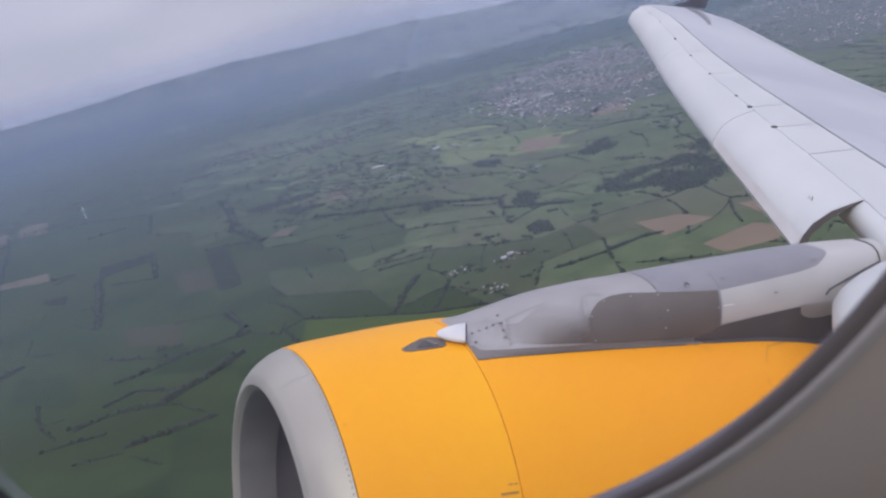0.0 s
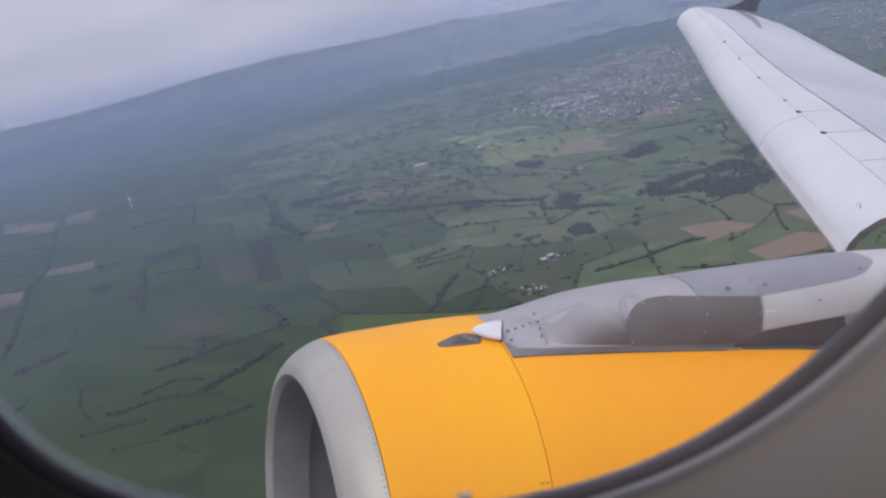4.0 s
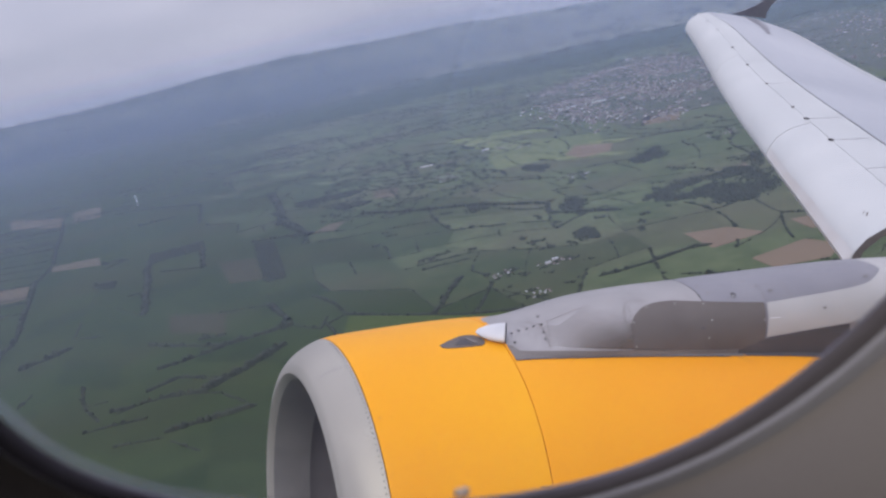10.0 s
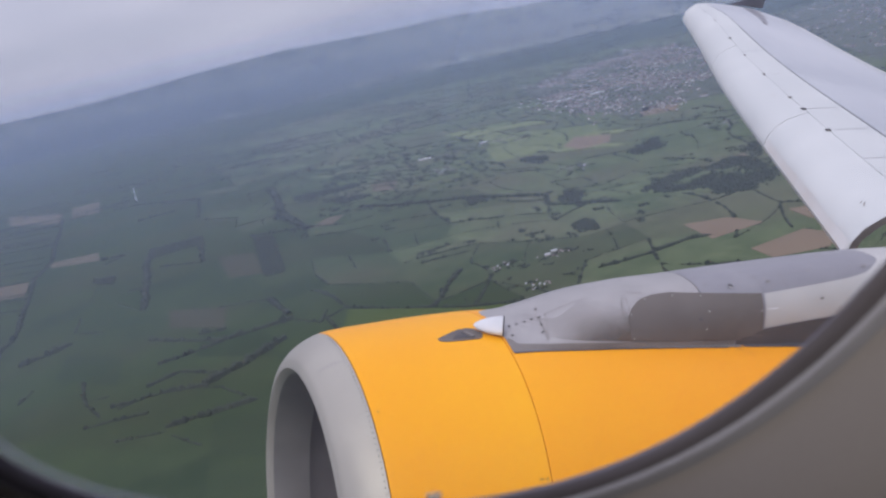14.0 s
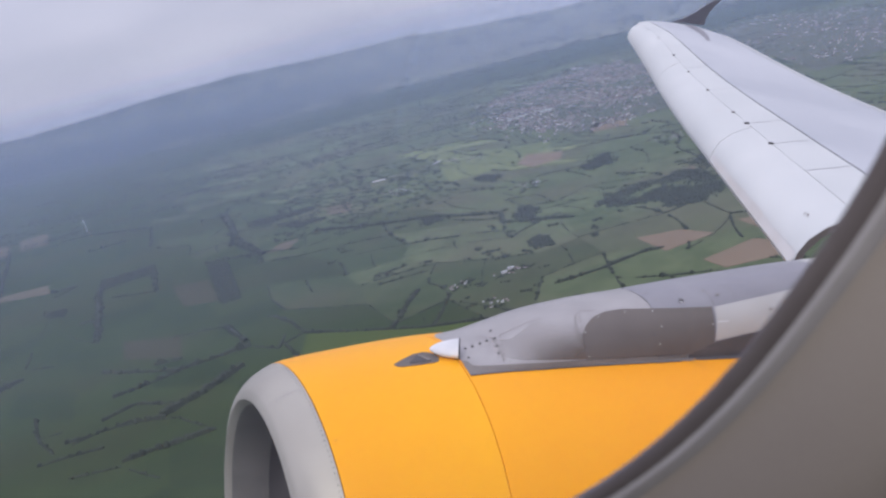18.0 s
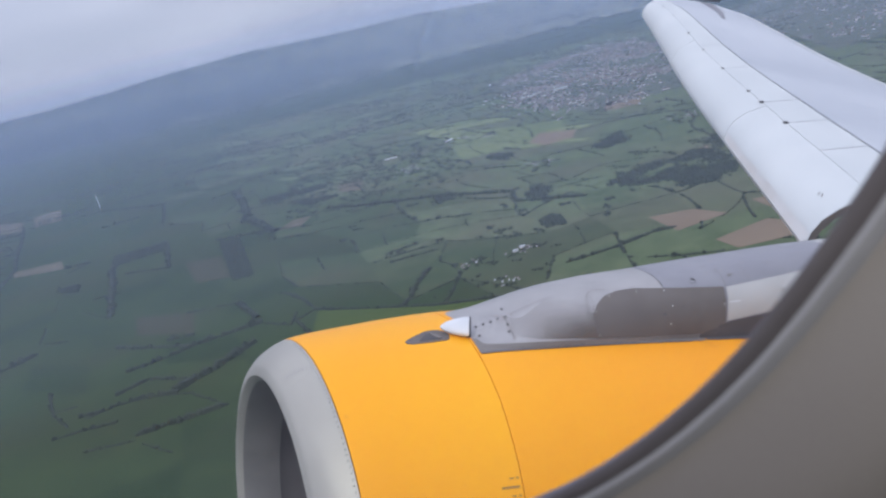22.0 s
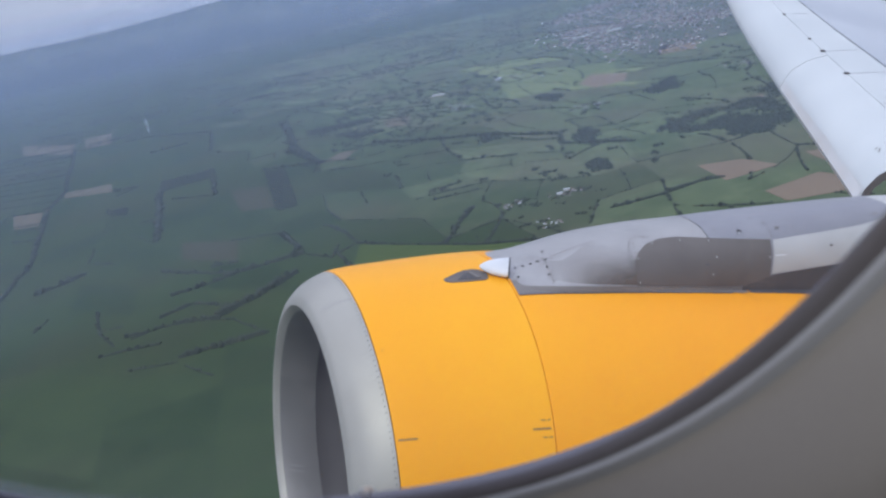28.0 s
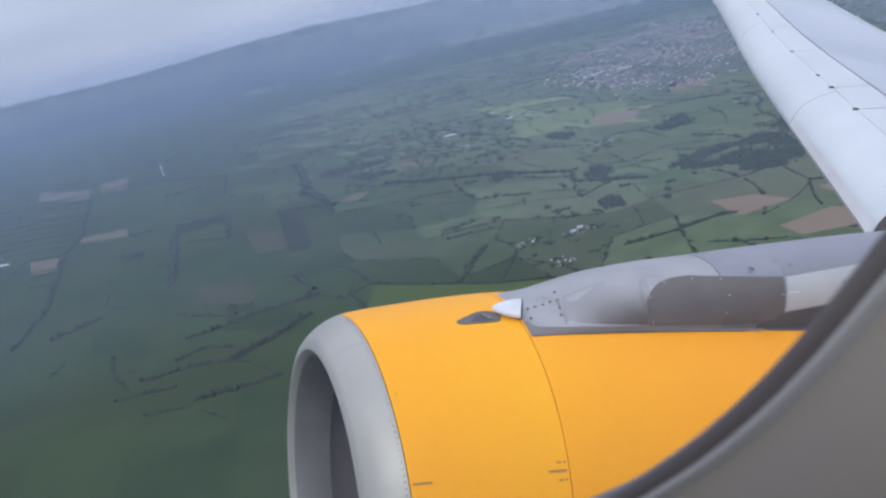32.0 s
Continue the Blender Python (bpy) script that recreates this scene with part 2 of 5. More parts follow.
def loft(rings, closed=True, cap=False):
    """Faces between rings of points of one length."""
    v = [p for r in rings for p in r]
    n = len(rings[0])
    f = []
    for i in range(len(rings) - 1):
        for j in range(n if closed else n - 1):
            k = (j + 1) % n
            f.append((i * n + j, i * n + k, (i + 1) * n + k, (i + 1) * n + j))
    if cap:
        f.append(tuple(range(n))[::-1])
        f.append(tuple((len(rings) - 1) * n + j for j in range(n)))
    return v, f


def box(bounds):
    x0, x1, y0, y1, z0, z1 = bounds
    v = [(x, y, z) for x in (x0, x1) for y in (y0, y1) for z in (z0, z1)]
    return v, [(0, 1, 3, 2), (4, 6, 7, 5), (0, 4, 5, 1), (2, 3, 7, 6), (0, 2, 6, 4), (1, 5, 7, 3)]


def smooth_curve(xs, ys):
    """A soft monotone curve through the pairs."""
    xs, ys = np.array(xs, float), np.array(ys, float)
    d = np.gradient(ys, xs)

    def at(x):
        i = int(np.clip(np.searchsorted(xs, x) - 1, 0, len(xs) - 2))
        h = xs[i + 1] - xs[i]
        t = min(max((x - xs[i]) / h, 0), 1)
        return float((2 * t**3 - 3 * t**2 + 1) * ys[i] + (t**3 - 2 * t**2 + t) * h * d[i] + (3 * t**2 - 2 * t**3) * ys[i + 1] + (t**3 - t**2) * h * d[i + 1])
    return at


# ---------------------------------------------------------------- engine
LIP_X, ENG_Y, ENG_Z = 1.056, 5.75, -2.604
TOE, NOD = radians(-0.37), radians(0.63)
E_AX = Vector((math.cos(TOE) * math.cos(NOD), math.sin(TOE) * math.cos(NOD), math.sin(NOD)))
E_U = Vector((-math.sin(TOE), math.cos(TOE), 0))
E_W = E_AX.cross(E_U)
E_O = Vector((LIP_X + 2, ENG_Y, ENG_Z)) - 2 * E_AX
outer = smooth_curve([0.0, 0.012, 0.035, 0.075, 0.14, 0.217, 0.35, 0.5, 0.72, 0.943, 1.4, 1.9, 2.4, 2.9, 3.4, 3.9], [0.885, 0.924, 0.955, 0.993, 1.034, 1.068, 1.099, 1.126, 1.163, 1.191, 1.204, 1.206, 1.200, 1.185, 1.12, 0.99])


def eng(s, r, a):
    """A point on the nacelle: s aft of the lip, radius r, angle a (0 outboard, 90 up). The inlet is scarfed and drooped."""
    fade = max(0.0, min(1.0, (0.9 - s) / 0.55))
    off = r * (math.sin(a) * math.sin(radians(-4.0)) + math.cos(a) * math.sin(radians(-3.0))) * fade
    off += 0.030 * max(0.0, 1 - abs(s) / 0.217)
    return E_O + E_AX * (s + off) + r * (math.cos(a) * E_U + math.sin(a) * E_W)


def revolve(pairs, n=128):
    return loft([[eng(s, r, 2 * math.pi * j / n) for j in range(n)] for s, r in pairs])


engine = thing("jet_engine", "yellow painted turbofan nacelle with bare metal lip under the wing", "engine")
part("inlet_throat", mesh("inlet_throat", *revolve([(0.288, 0.8315), (0.24, 0.8315), (0.19, 0.834), (0.13, 0.840), (0.07, 0.848), (0.045, 0.855)]), M_THROAT), engine, "grey metal inlet throat, coloured darker for its shade")
lip_pairs = [(0.045, 0.855), (0.02, 0.868), (0.005, 0.879), (0.0, 0.885)]
lip_pairs += [(s, outer(s)) for s in (0.004, 0.012, 0.022, 0.035, 0.055, 0.075, 0.1, 0.13, 0.17, 0.215)]
inlet_lip = part("inlet_lip", mesh("inlet_lip", *revolve(lip_pairs), M_LIP), engine, "bare grey metal inlet lip")
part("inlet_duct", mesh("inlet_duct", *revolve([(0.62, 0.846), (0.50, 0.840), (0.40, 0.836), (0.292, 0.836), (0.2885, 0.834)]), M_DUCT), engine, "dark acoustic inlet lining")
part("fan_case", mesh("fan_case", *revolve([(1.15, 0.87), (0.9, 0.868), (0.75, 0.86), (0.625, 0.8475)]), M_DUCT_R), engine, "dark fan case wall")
part("inlet_cowl", mesh("inlet_cowl", *revolve([(0.221, outer(0.221) - 0.012)] + [(s, outer(s)) for s in np.linspace(0.221, 0.9405, 14)] + [(0.9405, outer(0.9405) - 0.02)]), M_YELLOW_F), engine)
part("fan_cowl", mesh("fan_cowl", *revolve([(0.9456, outer(0.9456) - 0.02)] + [(s, outer(s)) for s in np.linspace(0.9456, 3.9, 34)] + [(3.88, 0.95), (3.4, 0.97)]), M_YELLOW), engine)
part("seam_backing", mesh("seam_backing", *revolve([(s, outer(s) - 0.011) for s in np.linspace(0.19, 2.9, 30)]), M_DARK), engine)
hub = [(0.62, 0.004), (0.66, 0.06), (0.78, 0.16), (0.92, 0.25), (1.05, 0.28)]
part("mount_bracket", mesh("mount_bracket", *box((2.7, 3.2, 5.66, 5.84, -1.6, -1.30)), M_DARK, False), engine)
part("spinner", mesh("spinner", *revolve(hub, 48), M_DUCT), engine)
part("fan_disc", mesh("fan_disc", *revolve([(1.12, 0.02), (1.12, 0.87)], 64), M_DARK), engine)
blade_rings = []
for k in range(9):
    t = k / 8
    r, tw = 0.27 + 0.585 * t, radians(25 + 35 * t)
    w, th = 0.075 + 0.02 * t, 0.012 * (1 - 0.6 * t)
    blade_rings.append([eng(1.02, 0, 0) + E_U * r + E_W * (a * w * math.sin(tw) - b * th * math.cos(tw)) + E_AX * (a * w * math.cos(tw) + b * th * math.sin(tw)) for a, b in ((-1, 0), (0, 1), (1, 0), (0, -1))])
blade = mesh("fan_blade", *loft(blade_rings, cap=True), M_FAN)
for k in range(24):
    c = eng(1.02, 0, 0)
    ob = part("fan_blade", blade, engine)
    ob.matrix_local = Matrix.Translation(c) @ Matrix.Rotation(2 * math.pi * k / 24, 4, E_AX) @ Matrix.Translation(-c)


def on_cowl(s, a, lift=0.0):
    return eng(s, outer(s) + lift, radians(a))


def patch(outline, material, lift=0.003, thick=0.004):
    """A thin plate on the cowl from (s, degrees) pairs."""
    top = [on_cowl(s, a, lift) for s, a in outline]
    low = [on_cowl(s, a, lift - thick) for s, a in outline]
    n = len(top)
    return mesh("plate", top + low, [tuple(range(n))] + [(i, i + n, (i + 1) % n + n, (i + 1) % n) for i in range(n)], material, False)


# rivets behind the lip
v, f = [], []
for k in range(130):
    a = 80 + 200 * k / 129
    c, e1, e2 = on_cowl(0.200, a, 0.0012), on_cowl(0.2050, a) - on_cowl(0.200, a), on_cowl(0.200, a + 0.24) - on_cowl(0.200, a)
    i = len(v)
    v += [c + e1, c + e2, c - e1, c - e2]
    f.append((i, i + 1, i + 2, i + 3))
part("rivet_row", mesh("rivet_row", v, f, M_DARK, False), inlet_lip, "row of small dark rivets")



# stencilled marks inside the lip
for row in range(2):
    for k in range(9):
        s0, a0 = 0.095 + 0.011 * k, radians(-29.2 - 2.2 * row - 0.1 * k)
        r0 = float(np.interp(s0, [0.07, 0.13, 0.19, 0.24], [0.848, 0.840, 0.834, 0.8315])) - 0.0015
        quad = [eng(s0, r0, a0), eng(s0 + 0.005, r0, a0), eng(s0 + 0.005, r0, a0 - radians(1.0)), eng(s0, r0, a0 - radians(1.0))]
        part("stencil_bar", mesh("stencil_bar", quad, [(0, 1, 2, 3)], M_LIPMARK, False), inlet_lip)


def cowl_line(name, pairs, width, material, lift=0.0015, label=""):
    """A narrow raised line on the cowl through (s, degrees) pairs."""
    rows_ = []
    for i, (s, a) in enumerate(pairs):
        s0, a0 = pairs[max(i - 1, 0)]
        s1, a1 = pairs[min(i + 1, len(pairs) - 1)]
        ds, da = s1 - s0, radians(a1 - a0) * 1.2
        k = width / 2 / max(math.hypot(ds, da), 1e-6)
        us, ua = -da * k, math.degrees(ds * k / 1.2)
        rows_.append([on_cowl(s + us, a + ua, lift), on_cowl(s - us, a - ua, lift)])
    return part(name, mesh(name, *loft(rows_, closed=False), material, False), engine, label)


duct_edge = [(0.653, 96.7), (0.707, 94.9), (0.768, 93.1), (0.814, 92.9), (0.840, 93.7), (0.859, 95.4), (0.864, 96.9), (0.854, 98.6), (0.835, 99.2), (0.76, 99.1), (0.68, 98.7), (0.657, 98.0)]
part("scoop_plate", patch(duct_edge, M_PYLON_D, 0.004, 0.006), engine, "brown-grey flush scoop plate")
# the opening's inner shade is put in as a dark plate
part("scoop_opening", patch([(0.717, 97.7), (0.766, 94.8), (0.776, 94.9), (0.803, 98.3)], M_DARK, 0.006, 0.006), engine, "dark triangular plate standing in for the scoop opening")
part("scoop_lip", patch([(0.776, 94.9), (0.792, 95.2), (0.820, 98.1), (0.803, 98.3)], M_PYLON_S, 0.012, 0.010), engine)
for s0, s1, a, w in ((0.232, 0.318, 142.7, 0.011), (0.842, 0.928, 142.5, 0.011), (0.885, 0.905, 140.6, 0.008), (0.915, 0.93, 140.6, 0.008), (0.885, 0.905, 144.4, 0.008), (0.915, 0.93, 144.4, 0.008)):
    cowl_line("stencil_bar", [(s0, a), ((s0 + s1) / 2, a), (s1, a)], w, M_MARK, 0.002)
for k in range(7):
    cowl_line("stencil_bar", [(0.066 + 0.020 * k, 97.6 + 0.3 * k), (0.068 + 0.020 * k, 96.3 + 0.3 * k)], 0.006, M_LIPMARK, 0.0015)
cowl_line("hinge_line", [(2.30, 106.2), (2.35, 107.6), (2.39, 109.2)], 0.004, M_MARK)
cowl_line("drain_slot", [(2.80, 105.1), (2.86, 104.8)], 0.014, M_DARK, 0.004)
cowl_line("latch_line", [(2.80, 108.3), (2.9, 106.9), (3.02, 105.4)], 0.007, M_MARK)
cowl_line("panel_line", [(2.80, 108.5), (2.72, 113), (2.62, 121), (2.55, 130)], 0.003, M_MARK)
cowl_line("edge_line", [(0.955 + 0.1 * k, 106.75 - 0.035 * k) for k in range(14)], 0.008, M_DARK, 0.004)
cowl_line("paint_chip", [(0.246, 119.6), (0.254, 119.6)], 0.010, M_MARK)

# ---------------------------------------------------------------- pylon
pylon = thing("engine_pylon", "grey engine pylon with worn access panels and a white nose fairing", "pylon")
crest = smooth_curve([1.93, 2.073, 2.156, 2.282, 2.446, 2.757, 3.122, 3.503, 3.903, 4.322, 4.8, 5.4], [-1.435, -1.412, -1.391, -1.336, -1.265, -1.190, -1.137, -1.078, -1.021, -0.962, -0.918, -0.90])
side_w = smooth_curve([1.93, 2.05, 2.2, 2.5, 2.8, 3.5, 4.3, 5.4], [0.20, 0.30, 0.330, 0.335, 0.33, 0.305, 0.27, 0.25])


def pyl_e(x):
    return float(np.interp(x, [2.0, 2.6, 3.3, 4.0], [1.0, 0.92, 0.74, 0.62]))


def pyl(x, t, side=-1, lift=0.0):
    """Surface of the pylon: t = 0 at the foot, 1 on the crest."""
    a = t * math.pi / 2
    w, top, foot = side_w(x), crest(x), -1.475
    e = pyl_e(x)
    y = ENG_Y + side * (w + lift) * (math.cos(a) ** e if t < 1 else 0)
    z = foot + (top - foot + lift) * math.sin(a) ** e
    return Vector((x, y, z))


def pyl_at(x, z, lift=0.0):
    """A point on the inboard side at the height z."""
    q = min(max((z + 1.475) / (crest(x) + 1.475), 0), 1)
    return pyl(x, math.asin(q ** (1 / pyl_e(x))) / (math.pi / 2), -1, lift)


def pyl_xy(x, y, lift=0.0):
    """A point on the upper surface at the station y."""
    q = min(abs(y - ENG_Y) / (side_w(x) + lift), 1.0)
    return pyl(x, math.acos(q ** (1 / pyl_e(x))) / (math.pi / 2), -1 if y < ENG_Y else 1, lift)


def pyl_body(x0, x1, n, inset=0.0):
    rings = []
    for x in np.linspace(x0, x1, n):
        half = [pyl(x, t, -1, -inset) for t in np.linspace(0, 1, 26)]
        other = [pyl(x, t, 1, -inset) for t in np.linspace(1, 0, 26)][1:]
        rings.append(half + other)
    return loft(rings, closed=False)


part("mount_beam", mesh("mount_beam", *box((2.3, 4.6, 5.62, 5.88, -1.7, -1.42)), M_DARK, False), pylon)
front_fairing = part("front_fairing", mesh("front_fairing", *pyl_body(2.0, 3.147, 48), M_PYLON), pylon)
rear_fairing = part("rear_fairing", mesh("rear_fairing", *pyl_body(3.153, 4.447, 40), M_PYLON_V), pylon)
part("aft_fairing", mesh("aft_fairing", *pyl_body(4.449, 5.4, 10), M_PYLON_L), pylon, "pale aft fairing meeting the wing")
part("inner_frame", mesh("inner_frame", *pyl_body(2.08, 5.3, 20, 0.008), M_DARK), pylon)


def pyl_plate(name, corners, material, label="", lift=0.004, n=10):
    """A plate on the inboard side, between two edges given as (x, z) at its foot and head, from fore to aft."""
    xs = np.linspace(0, 1, n * 2)
    rows_ = []
    for u in xs:
        k = u * (len(corners) - 1)
        i = min(int(k), len(corners) - 2)
        h = k - i
        lo = [corners[i][0][c] * (1 - h) + corners[i + 1][0][c] * h for c in (0, 1)]
        hi = [corners[i][1][c] * (1 - h) + corners[i + 1][1][c] * h for c in (0, 1)]
        rows_.append([pyl_at(lo[0] + (hi[0] - lo[0]) * w, lo[1] + (hi[1] - lo[1]) * w, lift) for w in np.linspace(0, 1, n)])
    return part(name, mesh(name, *loft(rows_, closed=False), material), pylon, label)



access_panel = pyl_plate("access_panel", [((2.672, -1.415), (2.669, -1.301)), ((2.70, -1.415), (2.705, -1.262)), ((2.76, -1.415), (2.77, -1.225)), ((2.85, -1.415), (2.86, -1.201)), ((2.95, -1.415), (2.96, -1.187)), ((3.1, -1.415), (3.1, -1.180)), ((3.3, -1.415), (3.3, -1.170)), ((3.54, -1.415), (3.532, -1.160))], M_PYLON_D, "worn dark brown-grey access panel")
light_panel = pyl_plate("light_panel", [((3.549, -1.344), (3.549, -1.161)), ((3.85, -1.301), (3.85, -1.113)), ((4.16, -1.258), (4.16, -1.062)), ((4.30, -1.25), (4.30, -1.03)), ((4.447, -1.24), (4.447, -0.96))], M_PYLON_L, "pale grey side panel")
pyl_plate("lower_panel", [((3.36, -1.472), (3.36, -1.418)), ((3.552, -1.472), (3.552, -1.35)), ((3.85, -1.472), (3.85, -1.305)), ((4.17, -1.472), (4.17, -1.262)), ((4.30, -1.472), (4.30, -1.255)), ((4.60, -1.472), (4.60, -1.22))], M_PYLON_DD, "dark lower panel with recess shade painted in")
pyl_plate("seal_strip", [((2.02, -1.474), (2.0, -1.452)), ((2.3, -1.474), (2.3, -1.425)), ((2.7, -1.474), (2.7, -1.418)), ((3.1, -1.474), (3.1, -1.418)), ((3.355, -1.474), (3.355, -1.418))], M_PYLON_S, "grey seal strip along the cowl")
# dark strip added to carry that painted shade to the cowl's outline in view
part("dark_skirt", mesh("dark_skirt", *loft([[on_cowl(2.365 + 0.1 * k, a, 0.003) for a in (106.0 - 0.03 * k, 104.6, 103.2, 101.8, 100.4)] for k in range(13)], closed=False), M_PYLON_DD), pylon, "dark skirt lapped onto the cowl")
part("seal_skirt", mesh("seal_skirt", *loft([[on_cowl(0.955 + 0.1 * k, a, 0.003) for a in (106.6 - 0.035 * k, 105.0, 103.5, 102.0, 100.5)] for k in range(15)], closed=False), M_PYLON_S), pylon, "grey skirt lapped onto the cowl")
pyl_plate("brown_film", [((2.10, -1.412), (2.10, -1.400)), ((2.3, -1.412), (2.3, -1.345)), ((2.45, -1.412), (2.45, -1.27)), ((2.671, -1.412), (2.671, -1.235))], M_BROWN_FILM, "brown gradient film on the fairing", 0.005, 22)
# seams on the fairing
for x0, z0, x1, z1 in ((2.2, -1.425, 2.225, -1.365), (2.655, -1.34, 2.645, -1.27), (3.545, -1.158, 3.54, -1.085), (3.72, -1.13, 3.70, -1.06)):
    rows_ = [[pyl_at(x0 + (x1 - x0) * u - 0.0011, z0 + (z1 - z0) * u, 0.006), pyl_at(x0 + (x1 - x0) * u + 0.0011, z0 + (z1 - z0) * u, 0.006)] for u in np.linspace(0, 1, 8)]
    part("seam", mesh("seam", *loft(rows_, closed=False), M_PYLON_D, False), pylon)


def pyl_dot(name, x, z, r, material, label="", tall=1.0, owner=None):
    c = pyl_at(x, z, 0.006)
    e1, e2 = (pyl_at(x + r, z, 0.006) - c).normalized() * r, (pyl_at(x, z + r, 0.006) - c).normalized() * r * tall
    n_ = e1.cross(e2).normalized() * 0.003
    pts = [c + e1 * math.cos(t) + e2 * math.sin(t) for t in np.linspace(0, 2 * math.pi, 9)[:-1]]
    top = [p + n_ for p in pts]
    return part(name, mesh(name, *loft([pts, top], cap=True), material, False), owner or pylon, label)


def pyl_rivet(x, y, r, material):
    """A small domed head on the upper surface."""
    c = pyl_xy(x, y, 0.003)
    e1, e2 = (pyl_xy(x + 0.01, y, 0.003) - c).normalized() * r, (pyl_xy(x, y - 0.01, 0.003) - c).normalized() * r
    n_ = e1.cross(e2).normalized() * 0.003
    n_ = n_ if n_.z > 0 else -n_
    ring = [c + e1 * math.cos(t) + e2 * math.sin(t) for t in np.linspace(0, 2 * math.pi, 9)[:-1]]
    head = [c + n_ + (p - c) * 0.7 for p in ring]
    return part("rivet", mesh("rivet", *loft([ring, head], cap=True), material, False), front_fairing if x < 3.15 else rear_fairing)


for x, y in ((2.069, 5.655), (2.114, 5.664), (2.158, 5.666), (2.197, 5.666), (2.255, 5.745), (2.236, 5.653), (2.216, 5.582), (2.201, 5.524), (2.047, 5.558)):
    pyl_rivet(x, y, 0.0075, M_DARK)
for k in range(12):
    pyl_rivet(2.269 + 0.0205 * k, 5.661 - 0.0006 * k, 0.0038, M_PYLON_S)
for k in range(6):
    pyl_rivet(2.262 - 0.0100 * k, 5.640 - 0.034 * k, 0.0038, M_PYLON_S)
for x, y in ((2.733, 5.627), (2.705, 5.612), (2.683, 5.592), (2.673, 5.575), (2.662, 5.555), (2.659, 5.535), (2.70, 5.575), (2.695, 5.550), (2.687, 5.518), (2.680, 5.500), (2.672, 5.483), (2.669, 5.466), (2.760, 5.617), (2.780, 5.611), (2.800, 5.606)):
    pyl_rivet(x, y, 0.0042, M_PYLON_S)
for x, y in ((3.20, 5.69), (3.21, 5.60), (3.49, 5.667), (3.53, 5.60), (3.90, 5.60)):
    pyl_rivet(x, y, 0.005, M_PYLON_S)
for x, z in ((2.80, -1.225), (2.97, -1.20), (2.69, -1.29), (2.69, -1.40), (3.14, -1.19), (3.17, -1.26), (3.15, -1.35), (3.52, -1.25)):
    pyl_dot("fastener", x, z, 0.0050, M_PYLON, "bright fastener", 1.0, access_panel)
pyl_dot("drain_boss", 3.352, -1.138, 0.014, M_DARK, "dark drain hole", 1.0, rear_fairing)
pyl_dot("drain_rim", 3.348, -1.143, 0.008, M_WHITE)
for x, z in ((3.11, -1.30), (3.60, -1.105), (3.95, -1.175), (4.30, -1.00)):
    pyl_dot("latch", x, z, 0.015, M_DARK if x < 3.5 else M_PYLON_S, "grey flush latch", 0.4, access_panel if x < 3.5 else light_panel)
# thin bright streak on the light panel
rows_ = [[pyl_at(3.56 + 0.075 * u, -1.243 + 0.006 * u, 0.007), pyl_at(3.56 + 0.075 * u, -1.238 + 0.006 * u, 0.007)] for u in (0, 0.5, 1)]
part("bright_streak", mesh("bright_streak", *loft(rows_, closed=False), M_WHITE, False), light_panel)
# dark gap where the aft fairing meets the wing
gap_path = [Vector(p) for p in [(4.861, 5.808, -0.912), (4.857, 5.72, -0.911), (4.846, 5.64, -0.922), (4.838, 5.588, -0.95), (4.816, 5.54, -0.995), (4.686, 5.515, -1.032), (4.549, 5.507, -1.09), (4.466, 5.503, -1.126), (4.382, 5.491, -1.157), (4.352, 5.484, -1.191)]]
rings = []
for i, p in enumerate(gap_path):
    way = (gap_path[min(i + 1, len(gap_path) - 1)] - gap_path[max(i - 1, 0)]).normalized()
    e1 = way.cross(Vector((0, -0.7, 0.7))).normalized()
    e2 = way.cross(e1)
    rings.append([p + (e1 * math.cos(t) + e2 * math.sin(t)) * 0.0055 for t in np.linspace(0, 2 * math.pi, 9)[:-1]])
part("gap_seal", mesh("gap_seal", *loft(rings, cap=True), M_DARK), pylon, "dark rubber gap seal")
pyl_plate("panel_lobe", [((4.150, -1.266), (4.150, -1.262)), ((4.156, -1.300), (4.156, -1.250)), ((4.185, -1.322), (4.185, -1.250)), ((4.235, -1.334), (4.235, -1.246)), ((4.33, -1.334), (4.33, -1.240)), ((4.42, -1.318), (4.42, -1.236)), ((4.55, -1.30), (4.55, -1.215))], M_PYLON, "grey rounded lobe below the side panel", 0.010, 12)
# white nose cone of the pylon
NOSE_T, NOSE_B = Vector((1.868, 5.668, -1.412)), Vector((2.008, 5.60, -1.392))
ax_ = (NOSE_B - NOSE_T).normalized()
up_ = Vector((0, -0.35, 0.94))
up_ = (up_ - ax_ * up_.dot(ax_)).normalized()
sd_ = ax_.cross(up_)
rings = []
for u in (0.0, 0.04, 0.12, 0.25, 0.45, 0.7, 0.9, 1.0):
    k = max(math.sin(u * math.pi / 2) ** 0.58, 0.03)
    c = NOSE_T + (NOSE_B - NOSE_T) * u
    rings.append([c + (up_ * math.sin(t) * 0.034 + sd_ * math.cos(t) * 0.075) * k for t in np.linspace(0, 2 * math.pi, 25)[:-1]])
part("nose_joint", mesh("nose_joint", *loft([[NOSE_B + ax_ * d + (up_ * math.sin(t) * 0.0352 + sd_ * math.cos(t) * 0.0765) for t in np.linspace(0, 2 * math.pi, 25)[:-1]] for d in (-0.003, 0.003)], cap=True), M_DARK), pylon)
part("nose_cone", mesh("nose_cone", *loft(rings, cap=True), M_NOSE), pylon, "weathered white nose cone")

# ---------------------------------------------------------------- wing
wing = thing("aircraft_wing", "light grey swept wing with white leading-edge slats", "wing")


